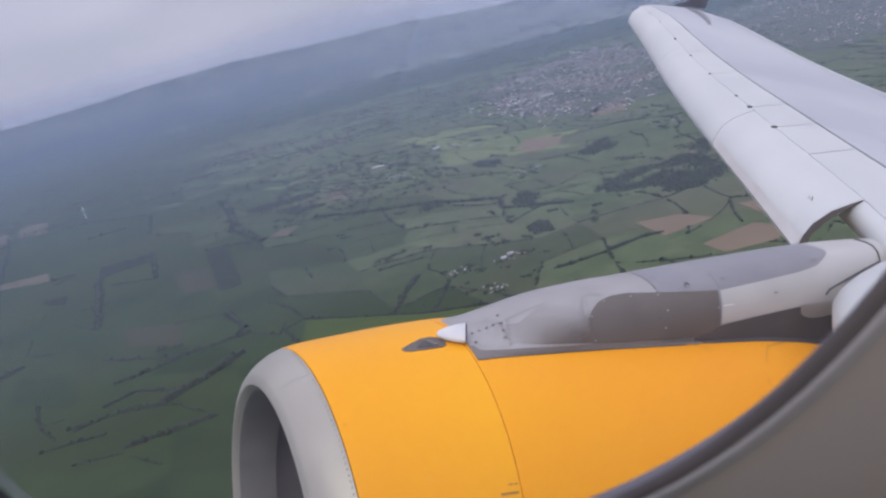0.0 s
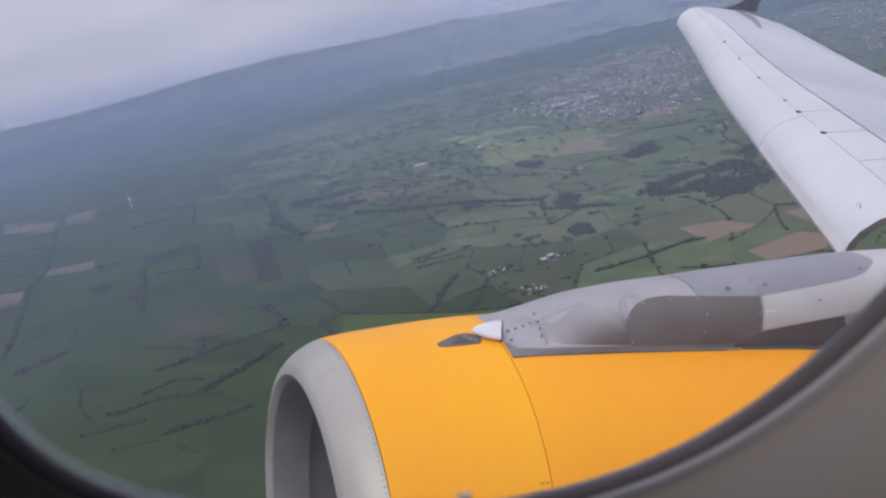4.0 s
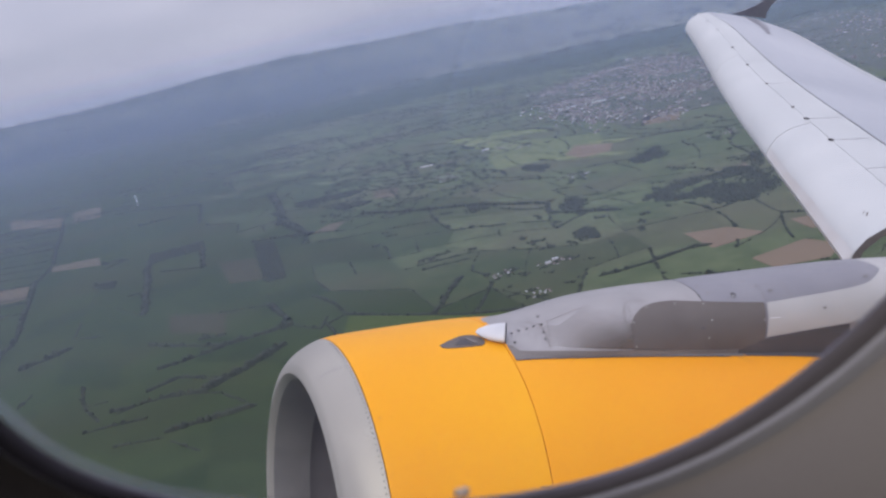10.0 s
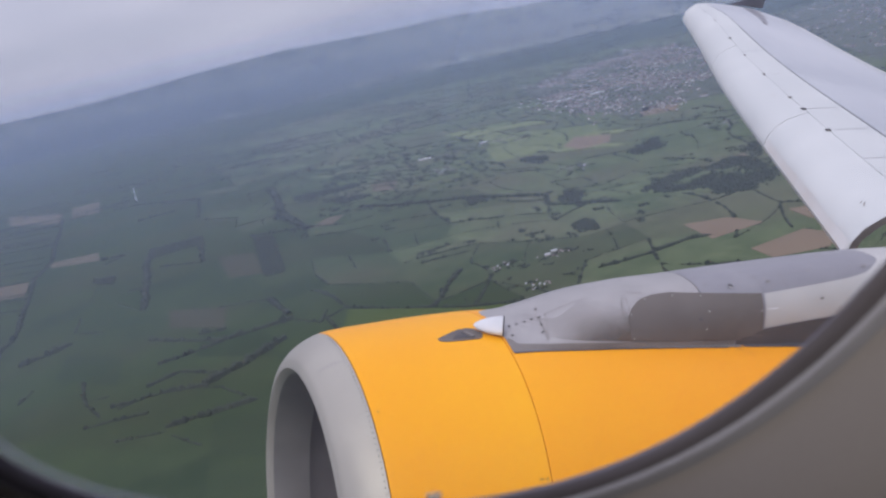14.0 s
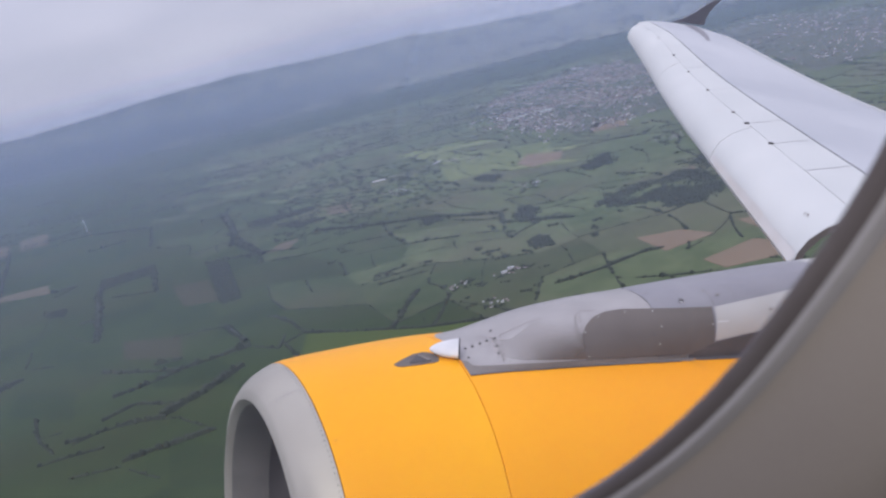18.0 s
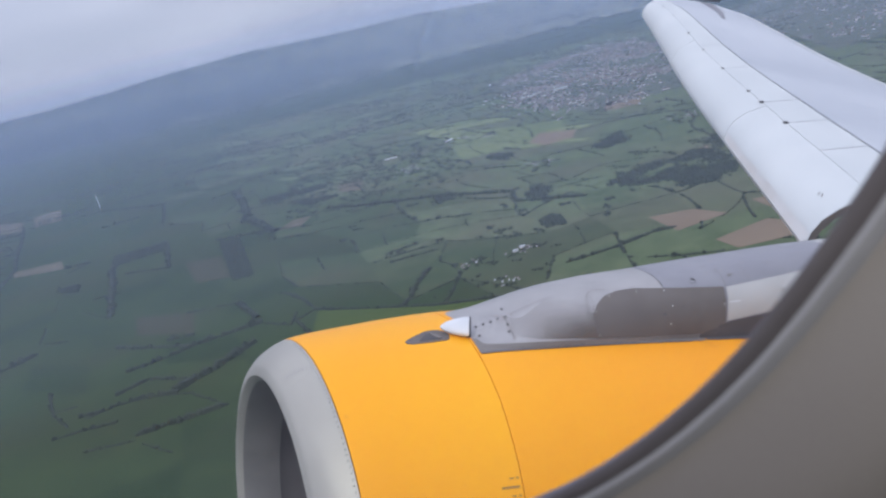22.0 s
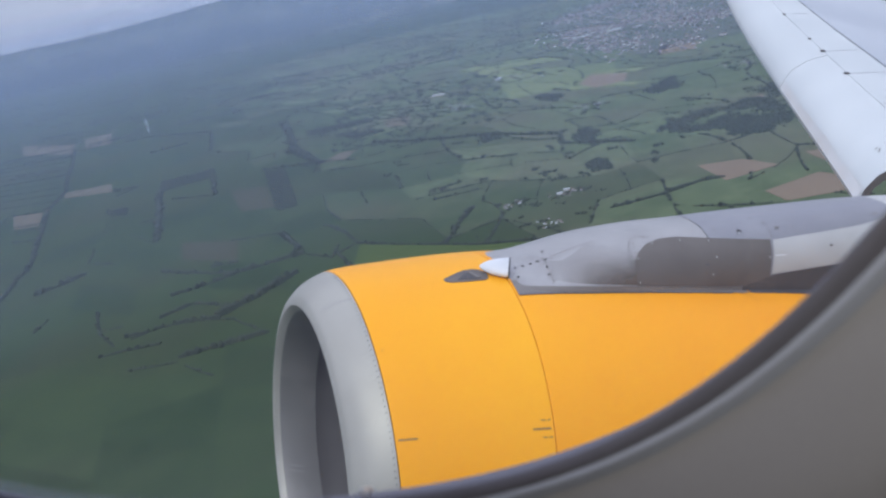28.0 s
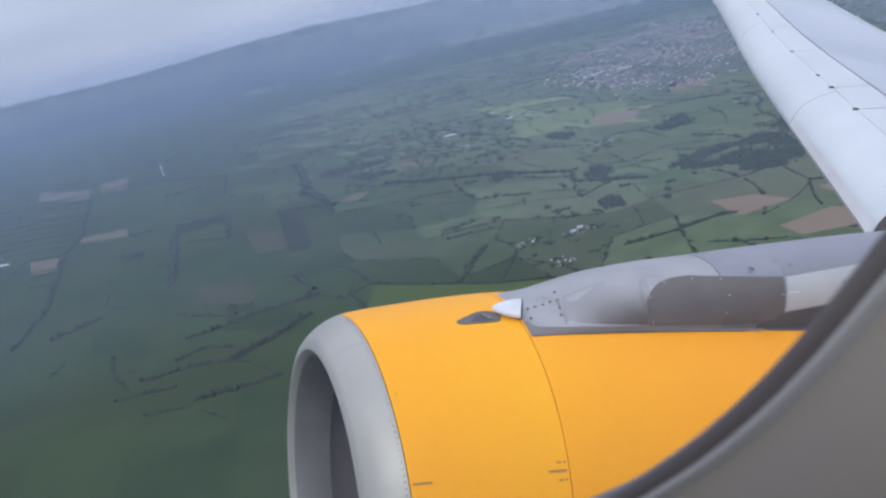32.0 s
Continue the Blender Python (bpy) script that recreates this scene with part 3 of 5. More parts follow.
def chord(y):
    return 1.55 + (16.8 - y) * 0.21


def le(y):
    return 4.72 + (y - 6.14) * 0.524 - 0.045 * max(0.0, (y - 13.0) / 3.6) ** 2


le_z = smooth_curve([5.0, 6.14, 7, 8, 9, 10, 11, 12, 13, 14, 15, 16, 16.9], [-1.30, -1.075, -0.93, -0.77, -0.605, -0.44, -0.265, -0.075, 0.14, 0.365, 0.585, 0.80, 1.0])


def wing_top(y, q):
    """Height of the upper skin above the leading edge at the chord fraction q."""
    k = 1.0 if y < 15 else 1.0 - 0.25 * (y - 15) / 1.8
    return k * float(np.interp(q, [0, 0.01, 0.03, 0.07, 0.14, 0.30, 0.6, 1.0], [0.0, 0.10, 0.19, 0.28, 0.365, 0.435, 0.47, 0.475]))


def wing_pt(y, q, lift=0.0):
    return Vector((le(y) + q * chord(y), y, le_z(y) + wing_top(y, q) + lift))


def skin(ys, qs, lift=0.0, thick=0.03):
    top = [[wing_pt(y, q, lift) for q in qs] for y in ys]
    low = [[wing_pt(y, q, lift - thick) for q in reversed(qs)] for y in ys]
    return loft([a + b for a, b in zip(top, low)], closed=True, cap=True)


def slat(y0, y1, n=14):
    rings = []
    for y in np.linspace(y0, y1, n):
        qs = [0.145, 0.12, 0.10, 0.07, 0.05, 0.03, 0.018, 0.01, 0.005, 0.0]
        top = [wing_pt(y, q) for q in qs]
        b = wing_pt(y, 0)
        low = [b + Vector((0.004 * chord(y), 0, -0.03)), b + Vector((0.014 * chord(y), 0, -0.035)), wing_pt(y, 0.03, -0.085), wing_pt(y, 0.06, -0.058), wing_pt(y, 0.10, -0.034), wing_pt(y, 0.144, -0.010)]
        rings.append(top + low)
    return loft(rings, closed=True, cap=True)


for y0, y1 in ((6.16, 8.895), (8.91, 12.695), (12.71, 16.6)):
    part("leading_edge_slat", mesh("leading_edge_slat", *slat(y0, y1), M_SLAT), wing, "white leading-edge slat")
# end face covered by a dark sheet, standing in for the gap's shade
end = slat(6.158, 6.16, 2)[0][:16]
part("slat_end_face", mesh("slat_end_face", end, [tuple(range(16))], M_PYLON_D, False), wing, "slat end face, coloured dark for the gap's shade")
part("front_spar_panel", mesh("front_spar_panel", *skin(np.linspace(1.65, 16.75, 30), (0.1472, 0.18, 0.22, 0.26, 0.2932)), M_SLAT), wing)
part("upper_skin", mesh("upper_skin", *skin(np.linspace(1.65, 16.8, 30), (0.3025, 0.4, 0.5, 0.6, 0.7, 0.8, 0.9, 1.0)), M_WING), wing)
part("wing_box", mesh("wing_box", *skin(np.linspace(4.4, 16.6, 26), (0.16, 0.2, 0.3, 0.5, 0.8, 0.98), -0.02, 0.22), M_DARK), wing)
# fixed nose behind and inboard of the slats
rings = []
for y in np.linspace(1.65, 16.6, 28):
    p = wing_pt(y, 0.15, -0.004)
    c = chord(y) / 3.7
    rings.append([p + Vector(d) * c for d in ((0.02, 0, 0), (-0.03, 0, -0.012), (-0.075, 0, -0.04), (-0.105, 0, -0.085), (-0.11, 0, -0.13), (-0.09, 0, -0.18), (-0.04, 0, -0.23), (0.08, 0, -0.30), (0.5, 0, -0.38))])
part("fixed_nose", mesh("fixed_nose", *loft(rings, closed=False), M_SLAT), wing, "rounded white fixed leading edge")
# inboard slat, inboard of the pylon
rings = []
for k, y in enumerate((5.42, 5.40, 5.36, 5.2, 4.9, 4.5, 4.0)):
    g = (0.55, 0.8, 0.95, 1, 1, 1, 1)[k]
    x0, z0 = 4.265 - (5.36 - y) * 0.95, -1.205 - (5.36 - y) * 0.10
    prof = ((0.50, 0.30), (0.34, 0.25), (0.20, 0.185), (0.10, 0.125), (0.04, 0.07), (0.0, 0.0), (0.015, -0.06), (0.06, -0.11), (0.14, -0.14), (0.24, -0.15), (0.30, -0.05), (0.46, 0.26))
    mx, mz = 0.24, 0.08
    rings.append([Vector((x0 + mx + (px - mx) * g, y, z0 + mz + (pz - mz) * g)) for px, pz in prof])
part("inboard_slat", mesh("inboard_slat", *loft(rings, closed=True, cap=True), M_SLAT), wing, "white inboard slat with rounded end")
# tip fence
fence_edge = ((11.30, 1.345), (11.75, 1.36), (12.09, 1.37), (12.11, 1.50), (12.17, 1.62), (12.28, 1.76), (12.43, 1.905), (12.30, 1.90), (12.10, 1.78), (11.85, 1.60), (11.58, 1.45))
n_ = len(fence_edge)
part("tip_fence", mesh("tip_fence", [(x, 16.83, z) for x, z in fence_edge] + [(x, 16.87, z) for x, z in fence_edge], [tuple(range(n_))[::-1], tuple(range(n_, 2 * n_))] + [(i, (i + 1) % n_, (i + 1) % n_ + n_, i + n_) for i in range(n_)], M_FENCE, False), wing, "dark grey wing tip fence")


def wing_mark(name, y, q, dq, dy, material, tall=0.006, skew=0.0):
    v = [wing_pt(y + b * dy, q + a * dq + b * skew, t) for t in (0.0, tall) for a, b in ((-1, -1), (1, -1), (1, 1), (-1, 1))]
    return part(name, mesh(name, v, [(4, 5, 6, 7), (0, 1, 5, 4), (1, 2, 6, 5), (2, 3, 7, 6), (3, 0, 4, 7)], material, False), wing)


for y in (8.22, 9.06, 13.2):
    wing_mark("slat_bracket", y, 0.143, 0.006, 0.024, M_DARK, 0.012, -0.002)
for y in (9.6, 10.86, 12.05, 14.6, 15.6):
    wing_mark("slat_bracket", y, 0.143, 0.004, 0.016, M_PYLON_D, 0.012, -0.002)
for y in (7.3, 8.22, 9.06, 10.86, 12.3):
    wing_mark("panel_seam", y, 0.22, 0.070, 0.005, M_PYLON_V, 0.002, -0.004)
wing_mark("slat_stencil", 6.47, 0.060, 0.0018, 0.02, M_PYLON_D, 0.003, 0.003)
wing_mark("slat_stencil", 6.52, 0.058, 0.0014, 0.012, M_PYLON_D, 0.003, 0.003)
wing_mark("slat_stencil", 9.9, 0.10, 0.003, 0.05, M_PYLON_L, 0.003)
rings = []
for y in np.linspace(6.18, 8.88, 14):
    edge = 0.008 + 0.002 * noise.noise(Vector((y * 2.3, 0, 0)))
    rings.append([wing_pt(y, q, 0.003) + Vector((-0.003, 0, 0)) for q in (edge, edge * 0.6, edge * 0.25, 0.0)])
part("dirt_band", mesh("dirt_band", *loft(rings, closed=False), M_DIRT), wing, "brownish insect-stained leading edge")
rows_ = [[wing_pt(y, q, 0.004) for q in (0.955, 0.975, 0.995)] for y in np.linspace(9.0, 15.2, 12)]
part("trailing_edge_strip", mesh("trailing_edge_strip", *loft(rows_, closed=False), M_SLAT), wing, "paler edge strip of the aileron")
# dark smear below the tip fence: its shade put in as a grey patch
rows_ = [[wing_pt(16.7 - 2.4 * u, (0.83 - 0.25 * u) * (1 - v) + (0.985 - 0.37 * u) * v, 0.008) for v in np.linspace(0, 1, 5)] for u in np.linspace(0, 1, 12)]
part("fence_shade", mesh("fence_shade", *loft(rows_, closed=False), M_PYLON_V), wing, "grey streak painted for the shade of the tip fence")

# ---------------------------------------------------------------- cabin window
WIN_O = Vector((0.096, 1.698, -0.026))
WIN_T = radians(29.6)
W_UP = Vector((0, -math.sin(WIN_T), math.cos(WIN_T)))
W_OUT = Vector((0, math.cos(WIN_T), math.sin(WIN_T)))


def win(x, z, d=0.0):
    """A point of the cabin side: x aft, z up along the wall, d outwards."""
    return WIN_O + Vector((x, 0, 0)) + W_UP * z + W_OUT * d


def oval(grow=0.0, n=96, a=0.138, b=0.148, e=2.52):
    out = []
    for j in range(n):
        t = 2 * math.pi * j / n
        c, s_ = math.cos(t), math.sin(t)
        x, z = math.copysign(abs(c) ** (2 / e), c), math.copysign(abs(s_) ** (2 / e), s_)
        x, z = x * (a + grow), z * (b + grow)
        # the corners' rounding is bent to fit the rim's outline from the camera
        g = math.degrees(math.atan2(z, x))
        k = 1 + 0.017 * math.exp(-((g + 128) / 24) ** 2)
        # and the seal is thinned low on the aft side to fit that view
        k += 0.015 * math.exp(-((g + 57) / 22) ** 2) * max(0.0, min(1.0, 1 - grow / 0.0066))
        out.append((x * k, z * k))
    return out


def slim(g, a):
    """The width g of seal, bezel and lining edge at the angle a, all slimmed low on the forward side to fit the
    camera's view.
    """
    e = math.exp(-((math.degrees(a) + 130) / 46) ** 2)
    seal, bezel = min(g, 0.0066) * (1 - 0.35 * e), max(0.0, min(g, 0.0148) - 0.0066) * (1 - 0.97 * e)
    lost = 0.0066 * 0.35 * e + 0.0082 * 0.97 * e
    return seal + bezel if g <= 0.0148 else g - lost * max(0.0, (0.05 - g) / 0.0352)


def oval_rings(pairs):
    """Rings round the opening, at widths and depths."""
    rings, base = [], oval(0.0)
    for g, d in pairs:
        ring = []
        for (x, z), (x0, z0) in zip(oval(g), base):
            a = math.atan2(z0, x0)
            k = slim(g, a) / g if 0 < g < 0.05 else 1.0
            flat = 0.9 * math.exp(-((math.degrees(a) + 130) / 46) ** 2) * max(0.0, min(1.0, (0.05 - g) / 0.0352)) if 0.006 < g and d < 0 else 0.0
            ring.append(win(x0 + (x - x0) * k, z0 + (z - z0) * k, d - (d + 0.0034) * flat))
        rings.append(ring)
    return rings


window = thing("window_1", "oval aircraft cabin window with dark seal and grey bezel", "window", "structure")
part("window_seal", mesh("window_seal", *loft(oval_rings([(0.06, 0.032), (0.05, 0.026), (0.003, 0.0025), (0.0005, 0.0006), (0.0, 0.0), (0.001, -0.0014), (0.0035, -0.0028), (0.0066, -0.0036)])), M_SEAL), window, "black rubber seal")
part("window_bezel", mesh("window_bezel", *loft(oval_rings([(0.0066, -0.0032), (0.0078, -0.0052), (0.0105, -0.0062), (0.0138, -0.0064), (0.0148, -0.0045)])), M_BEVEL), window, "grey bezel ring")
pane = part("pane", mesh("pane", [win(x, z, 0.012) for x, z in oval(0.03)], [tuple(range(96))], M_GLASS, False), window)
pane.visible_shadow = False
# edge strip only on the arc where the rim looks light from the camera
edge_rings = []
for g in np.linspace(-176, -96, 30):
    i = round((g % 360) / 360 * 96)
    (x0, z0), w = oval(0.0)[i], math.sin(math.pi * (g + 176) / 80) ** 0.5 if -176 < g < -96 else 0.05
    edge_rings.append([win(x0 * (1 - q * 0.007 * w), z0 * (1 - q * 0.007 * w), 0.001 + 0.003 * q) for q in (0, 0.5, 1)])
part("pane_edge", mesh("pane_edge", *loft(edge_rings, closed=False), M_EDGE), window, "milky bevelled acrylic edge")
bead_rings = [[win(0.0222 + 0.0029 * math.sin(p) * math.cos(t), -0.1412 + 0.0023 * math.sin(p) * math.sin(t), 0.0002 - 0.0022 * math.cos(p)) for t in np.linspace(0, 2 * math.pi, 17)[:-1]] for p in np.linspace(0.05, math.pi / 2, 6)]
part("breather_nib", mesh("breather_nib", *loft(bead_rings), M_BEAD), window, "small white breather nib")

wall = thing("wall_cabin", "warm grey moulded cabin side lining round the window", "wall", "structure")
lin = [(0.0148, -0.0045), (0.0156, -0.0045), (0.017, -0.0065), (0.026, -0.014), (0.036, -0.022), (0.05, -0.031), (0.07, -0.042)]
rings = oval_rings(lin)
for k in (0.25, 0.6, 1.0):
    ring = []
    for x, z in oval(0.07):
        m_ = min(0.75 / max(abs(x), 1e-6), 0.62 / max(abs(z), 1e-6))
        zz = z * (1 + (m_ - 1) * k)
        ring.append(win(x * (1 + (m_ - 1) * k), zz, -0.042 - max(0.0, abs(zz) - 0.2) ** 2 / 3))
    rings.append(ring)
part("lining", mesh("lining", *loft(rings), M_PANEL), wall)
cabin = thing("cabin_shell", "plain grey cabin walls, floor and ceiling", "wall", "structure")


def slab(x0, x1, z0, z1, d0, d1):
    v, f = box((x0, x1, z0, z1, d0, d1))
    return [win(*p) for p in v], f


for name, b in (("ceiling_panel", (-0.8, 0.8, 0.62, 0.66, -1.6, -0.10)), ("floor_panel", (-0.8, 0.8, -0.66, -0.62, -1.6, -0.10)), ("end_panel", (-0.8, -0.75, -0.62, 0.62, -1.6, -0.07)), ("end_panel", (0.75, 0.8, -0.62, 0.62, -1.6, -0.07)), ("back_panel", (-0.8, 0.8, -0.66, 0.66, -1.65, -1.6))):
    part(name, mesh(name, *slab(*b), M_CABIN, False), cabin)

# outer skin of the fuselage: a panel pierced by the window, set in a closed tube
fus = thing("fuselage_skin", "white painted curved fuselage side with a window opening", "fuselage", "structure")
RAD = 1.975
F_O = Vector((0, 1.729 - RAD * math.cos(WIN_T), -0.008 - RAD * math.sin(WIN_T)))


def on_tube(x, arc):
    a = WIN_T + arc / RAD
    return F_O + Vector((WIN_O.x + x, RAD * math.cos(a), RAD * math.sin(a)))


PX, PZ, NS = 1.0, 0.9, 24
rim = [(-PX + 2 * PX * k / NS, -PZ) for k in range(NS)] + [(PX, -PZ + 2 * PZ * k / NS) for k in range(NS)] + [(PX - 2 * PX * k / NS, PZ) for k in range(NS)] + [(-PX, PZ - 2 * PZ * k / NS) for k in range(NS)]
rings = []
for k in (0, 0.06, 0.2, 0.45, 0.7, 1.0):
    ring = []
    for x, z in rim:
        h = 1 / (abs(x / 0.200) ** 2.42 + abs(z / 0.212) ** 2.42) ** (1 / 2.42)
        q = h + (1 - h) * k
        ring.append(on_tube(x * q, z * q))
    rings.append(ring)
part("window_panel", mesh("window_panel", *loft(rings), M_SKIN), fus)
arcs = np.linspace(PZ, 2 * math.pi * RAD - PZ, 60)
part("tube_panel", mesh("tube_panel", *loft([[on_tube(x, a) for a in arcs] for x in (-PX, 0, PX)], closed=False), M_SKIN), fus)
for x0, x1 in ((-2.4, -PX), (PX, 7.6)):
    full = [[on_tube(x, 2 * math.pi * RAD * k / 72) for k in range(72)] for x in (x0, x1)]
    part("tube_panel", mesh("tube_panel", *loft(full), M_SKIN), fus)
    part("end_bulkhead", mesh("end_bulkhead", full[0] if x0 < 0 else full[1], [tuple(range(72))], M_SKIN, False), fus)

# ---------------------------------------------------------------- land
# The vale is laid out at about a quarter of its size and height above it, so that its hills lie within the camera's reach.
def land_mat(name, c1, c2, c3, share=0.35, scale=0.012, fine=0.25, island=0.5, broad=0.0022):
    """Ground cover: two tones field by field and patch by patch, worn through to a third in broad stretches."""
    m = mat(name, c1, c2, 0.95, scale=scale, fine=fine, bump=0, island=island)
    n, l = m.node_tree.nodes, m.node_tree.links
    b = n["Principled BSDF"]
    b.inputs["Specular IOR Level"].default_value = 0.08
    tone = b.inputs["Base Color"].links[0].from_socket
    geo = n.new("ShaderNodeNewGeometry")
    wide, row = n.new("ShaderNodeTexNoise"), n.new("ShaderNodeMapRange")
    wide.inputs["Scale"].default_value, wide.inputs["Detail"].default_value = broad, 6
    l.new(geo.outputs["Position"], wide.inputs["Vector"])
    row.interpolation_type = "SMOOTHSTEP"
    row.inputs[1].default_value, row.inputs[2].default_value, row.inputs[4].default_value = 0.40, 0.68, share
    l.new(wide.outputs[0], row.inputs[0])
    mix = n.new("ShaderNodeMix")
    mix.data_type = "RGBA"
    mix.inputs[7].default_value = (*c3, 1)
    l.new(row.outputs[0], mix.inputs[0])
    l.new(tone, mix.inputs[6])
    l.new(mix.outputs[2], b.inputs["Base Color"])
    return m


def hill_mat():
    """Downs beyond the vale: a wooded scarp, then open ground coloured paler for its haze, with scattered woods."""
    m = mat("wooded downs", (0.058, 0.078, 0.062), (0.170, 0.180, 0.135), 0.95, scale=0.007, fine=0.03, bump=0, space="Object", stretch=(1, 1, 1))
    n, l = m.node_tree.nodes, m.node_tree.links
    b = n["Principled BSDF"]
    b.inputs["Specular IOR Level"].default_value = 0.05
    open_ = b.inputs["Base Color"].links[0].from_socket
    geo = n.new("ShaderNodeNewGeometry")
    sx = n.new("ShaderNodeSeparateXYZ")
    l.new(geo.outputs["Position"], sx.inputs[0])
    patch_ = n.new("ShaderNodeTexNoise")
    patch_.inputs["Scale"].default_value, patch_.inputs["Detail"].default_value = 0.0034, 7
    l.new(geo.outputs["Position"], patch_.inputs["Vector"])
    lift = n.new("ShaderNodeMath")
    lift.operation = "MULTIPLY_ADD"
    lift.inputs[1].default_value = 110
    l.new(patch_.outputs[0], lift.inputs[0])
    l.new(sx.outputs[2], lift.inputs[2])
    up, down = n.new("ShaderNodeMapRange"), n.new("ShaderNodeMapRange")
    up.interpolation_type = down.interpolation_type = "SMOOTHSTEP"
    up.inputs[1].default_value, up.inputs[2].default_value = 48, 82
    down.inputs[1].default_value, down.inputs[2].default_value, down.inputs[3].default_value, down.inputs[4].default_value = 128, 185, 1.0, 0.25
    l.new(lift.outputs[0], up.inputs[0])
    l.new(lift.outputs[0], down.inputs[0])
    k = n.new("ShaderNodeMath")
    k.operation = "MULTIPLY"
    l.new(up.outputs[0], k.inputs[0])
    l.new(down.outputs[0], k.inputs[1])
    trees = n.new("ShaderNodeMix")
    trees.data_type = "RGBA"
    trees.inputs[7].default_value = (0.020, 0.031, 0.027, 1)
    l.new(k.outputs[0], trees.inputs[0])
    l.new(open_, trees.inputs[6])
    # the eastern downs are paled in colour for the brighter light and haze there
    east = n.new("ShaderNodeMapRange")
    east.interpolation_type = "SMOOTHSTEP"
    east.inputs[1].default_value, east.inputs[2].default_value, east.inputs[4].default_value = 500, 2300, 0.6
    l.new(sx.outputs[0], east.inputs[0])
    bare = n.new("ShaderNodeMix")
    bare.data_type = "RGBA"
    bare.inputs[7].default_value = (0.29, 0.29, 0.24, 1)
    l.new(east.outputs[0], bare.inputs[0])
    l.new(trees.outputs[2], bare.inputs[6])
    l.new(bare.outputs[2], b.inputs["Base Color"])
    return m


M_LAND = land_mat("moor pasture", (0.028, 0.048, 0.028), (0.046, 0.066, 0.036), (0.056, 0.060, 0.040), island=0.0)
M_HILL = hill_mat()
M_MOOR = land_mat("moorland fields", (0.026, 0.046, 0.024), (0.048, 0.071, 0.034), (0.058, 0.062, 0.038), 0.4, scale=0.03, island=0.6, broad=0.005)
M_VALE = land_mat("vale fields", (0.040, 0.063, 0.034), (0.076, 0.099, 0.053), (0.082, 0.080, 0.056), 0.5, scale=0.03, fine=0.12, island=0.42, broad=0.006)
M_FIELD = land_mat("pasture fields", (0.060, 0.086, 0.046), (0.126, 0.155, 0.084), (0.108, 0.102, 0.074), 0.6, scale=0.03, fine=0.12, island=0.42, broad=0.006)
# sunlight through a gap in the clouds, painted as brighter field colours
M_FIELD_LIT = land_mat("sunlit field tone", (0.115, 0.155, 0.066), (0.195, 0.225, 0.104), (0.13, 0.145, 0.08), island=0.75)
M_GREEN = land_mat("mown meadow", (0.062, 0.090, 0.030), (0.074, 0.102, 0.036), (0.070, 0.085, 0.035), island=0.2)
M_ROUGH = land_mat("rough pasture", (0.054, 0.060, 0.040), (0.068, 0.068, 0.048), (0.06, 0.066, 0.042), island=0.2)
M_PLOUGH = land_mat("ploughed earth", (0.180, 0.138, 0.100), (0.218, 0.170, 0.126), (0.165, 0.132, 0.096), fine=0.5, island=0.3)
M_TAN = land_mat("dry stubble", (0.105, 0.092, 0.066), (0.140, 0.122, 0.090), (0.10, 0.095, 0.066), fine=0.5, island=0.4)
M_HEDGE = mat("hedge and wood foliage", (0.015, 0.024, 0.020), (0.042, 0.054, 0.037), 0.95, scale=0.05, fine=0.6, bump=0, island=0.6)
M_WALL = mat("rendered house walls", (0.14, 0.125, 0.12), (0.74, 0.72, 0.69), 0.9, scale=0.05, fine=0.5, bump=0, island=0.85)
M_ROOF = mat("slate and tile roofs", (0.075, 0.068, 0.074), (0.25, 0.185, 0.17), 0.8, scale=0.05, fine=0.5, bump=0, island=0.85)
M_SHED = mat("white sheet roofing", (0.38, 0.39, 0.41), (0.62, 0.63, 0.65), 0.5, scale=0.05, fine=0.5, bump=0)
M_TOWN = land_mat("town gardens and streets", (0.075, 0.092, 0.066), (0.120, 0.125, 0.105), (0.135, 0.125, 0.115), scale=0.02, fine=0.1, island=0.0)
M_TURB = mat("white turbine coat", (0.70, 0.71, 0.72), (0.80, 0.81, 0.82), 0.5)

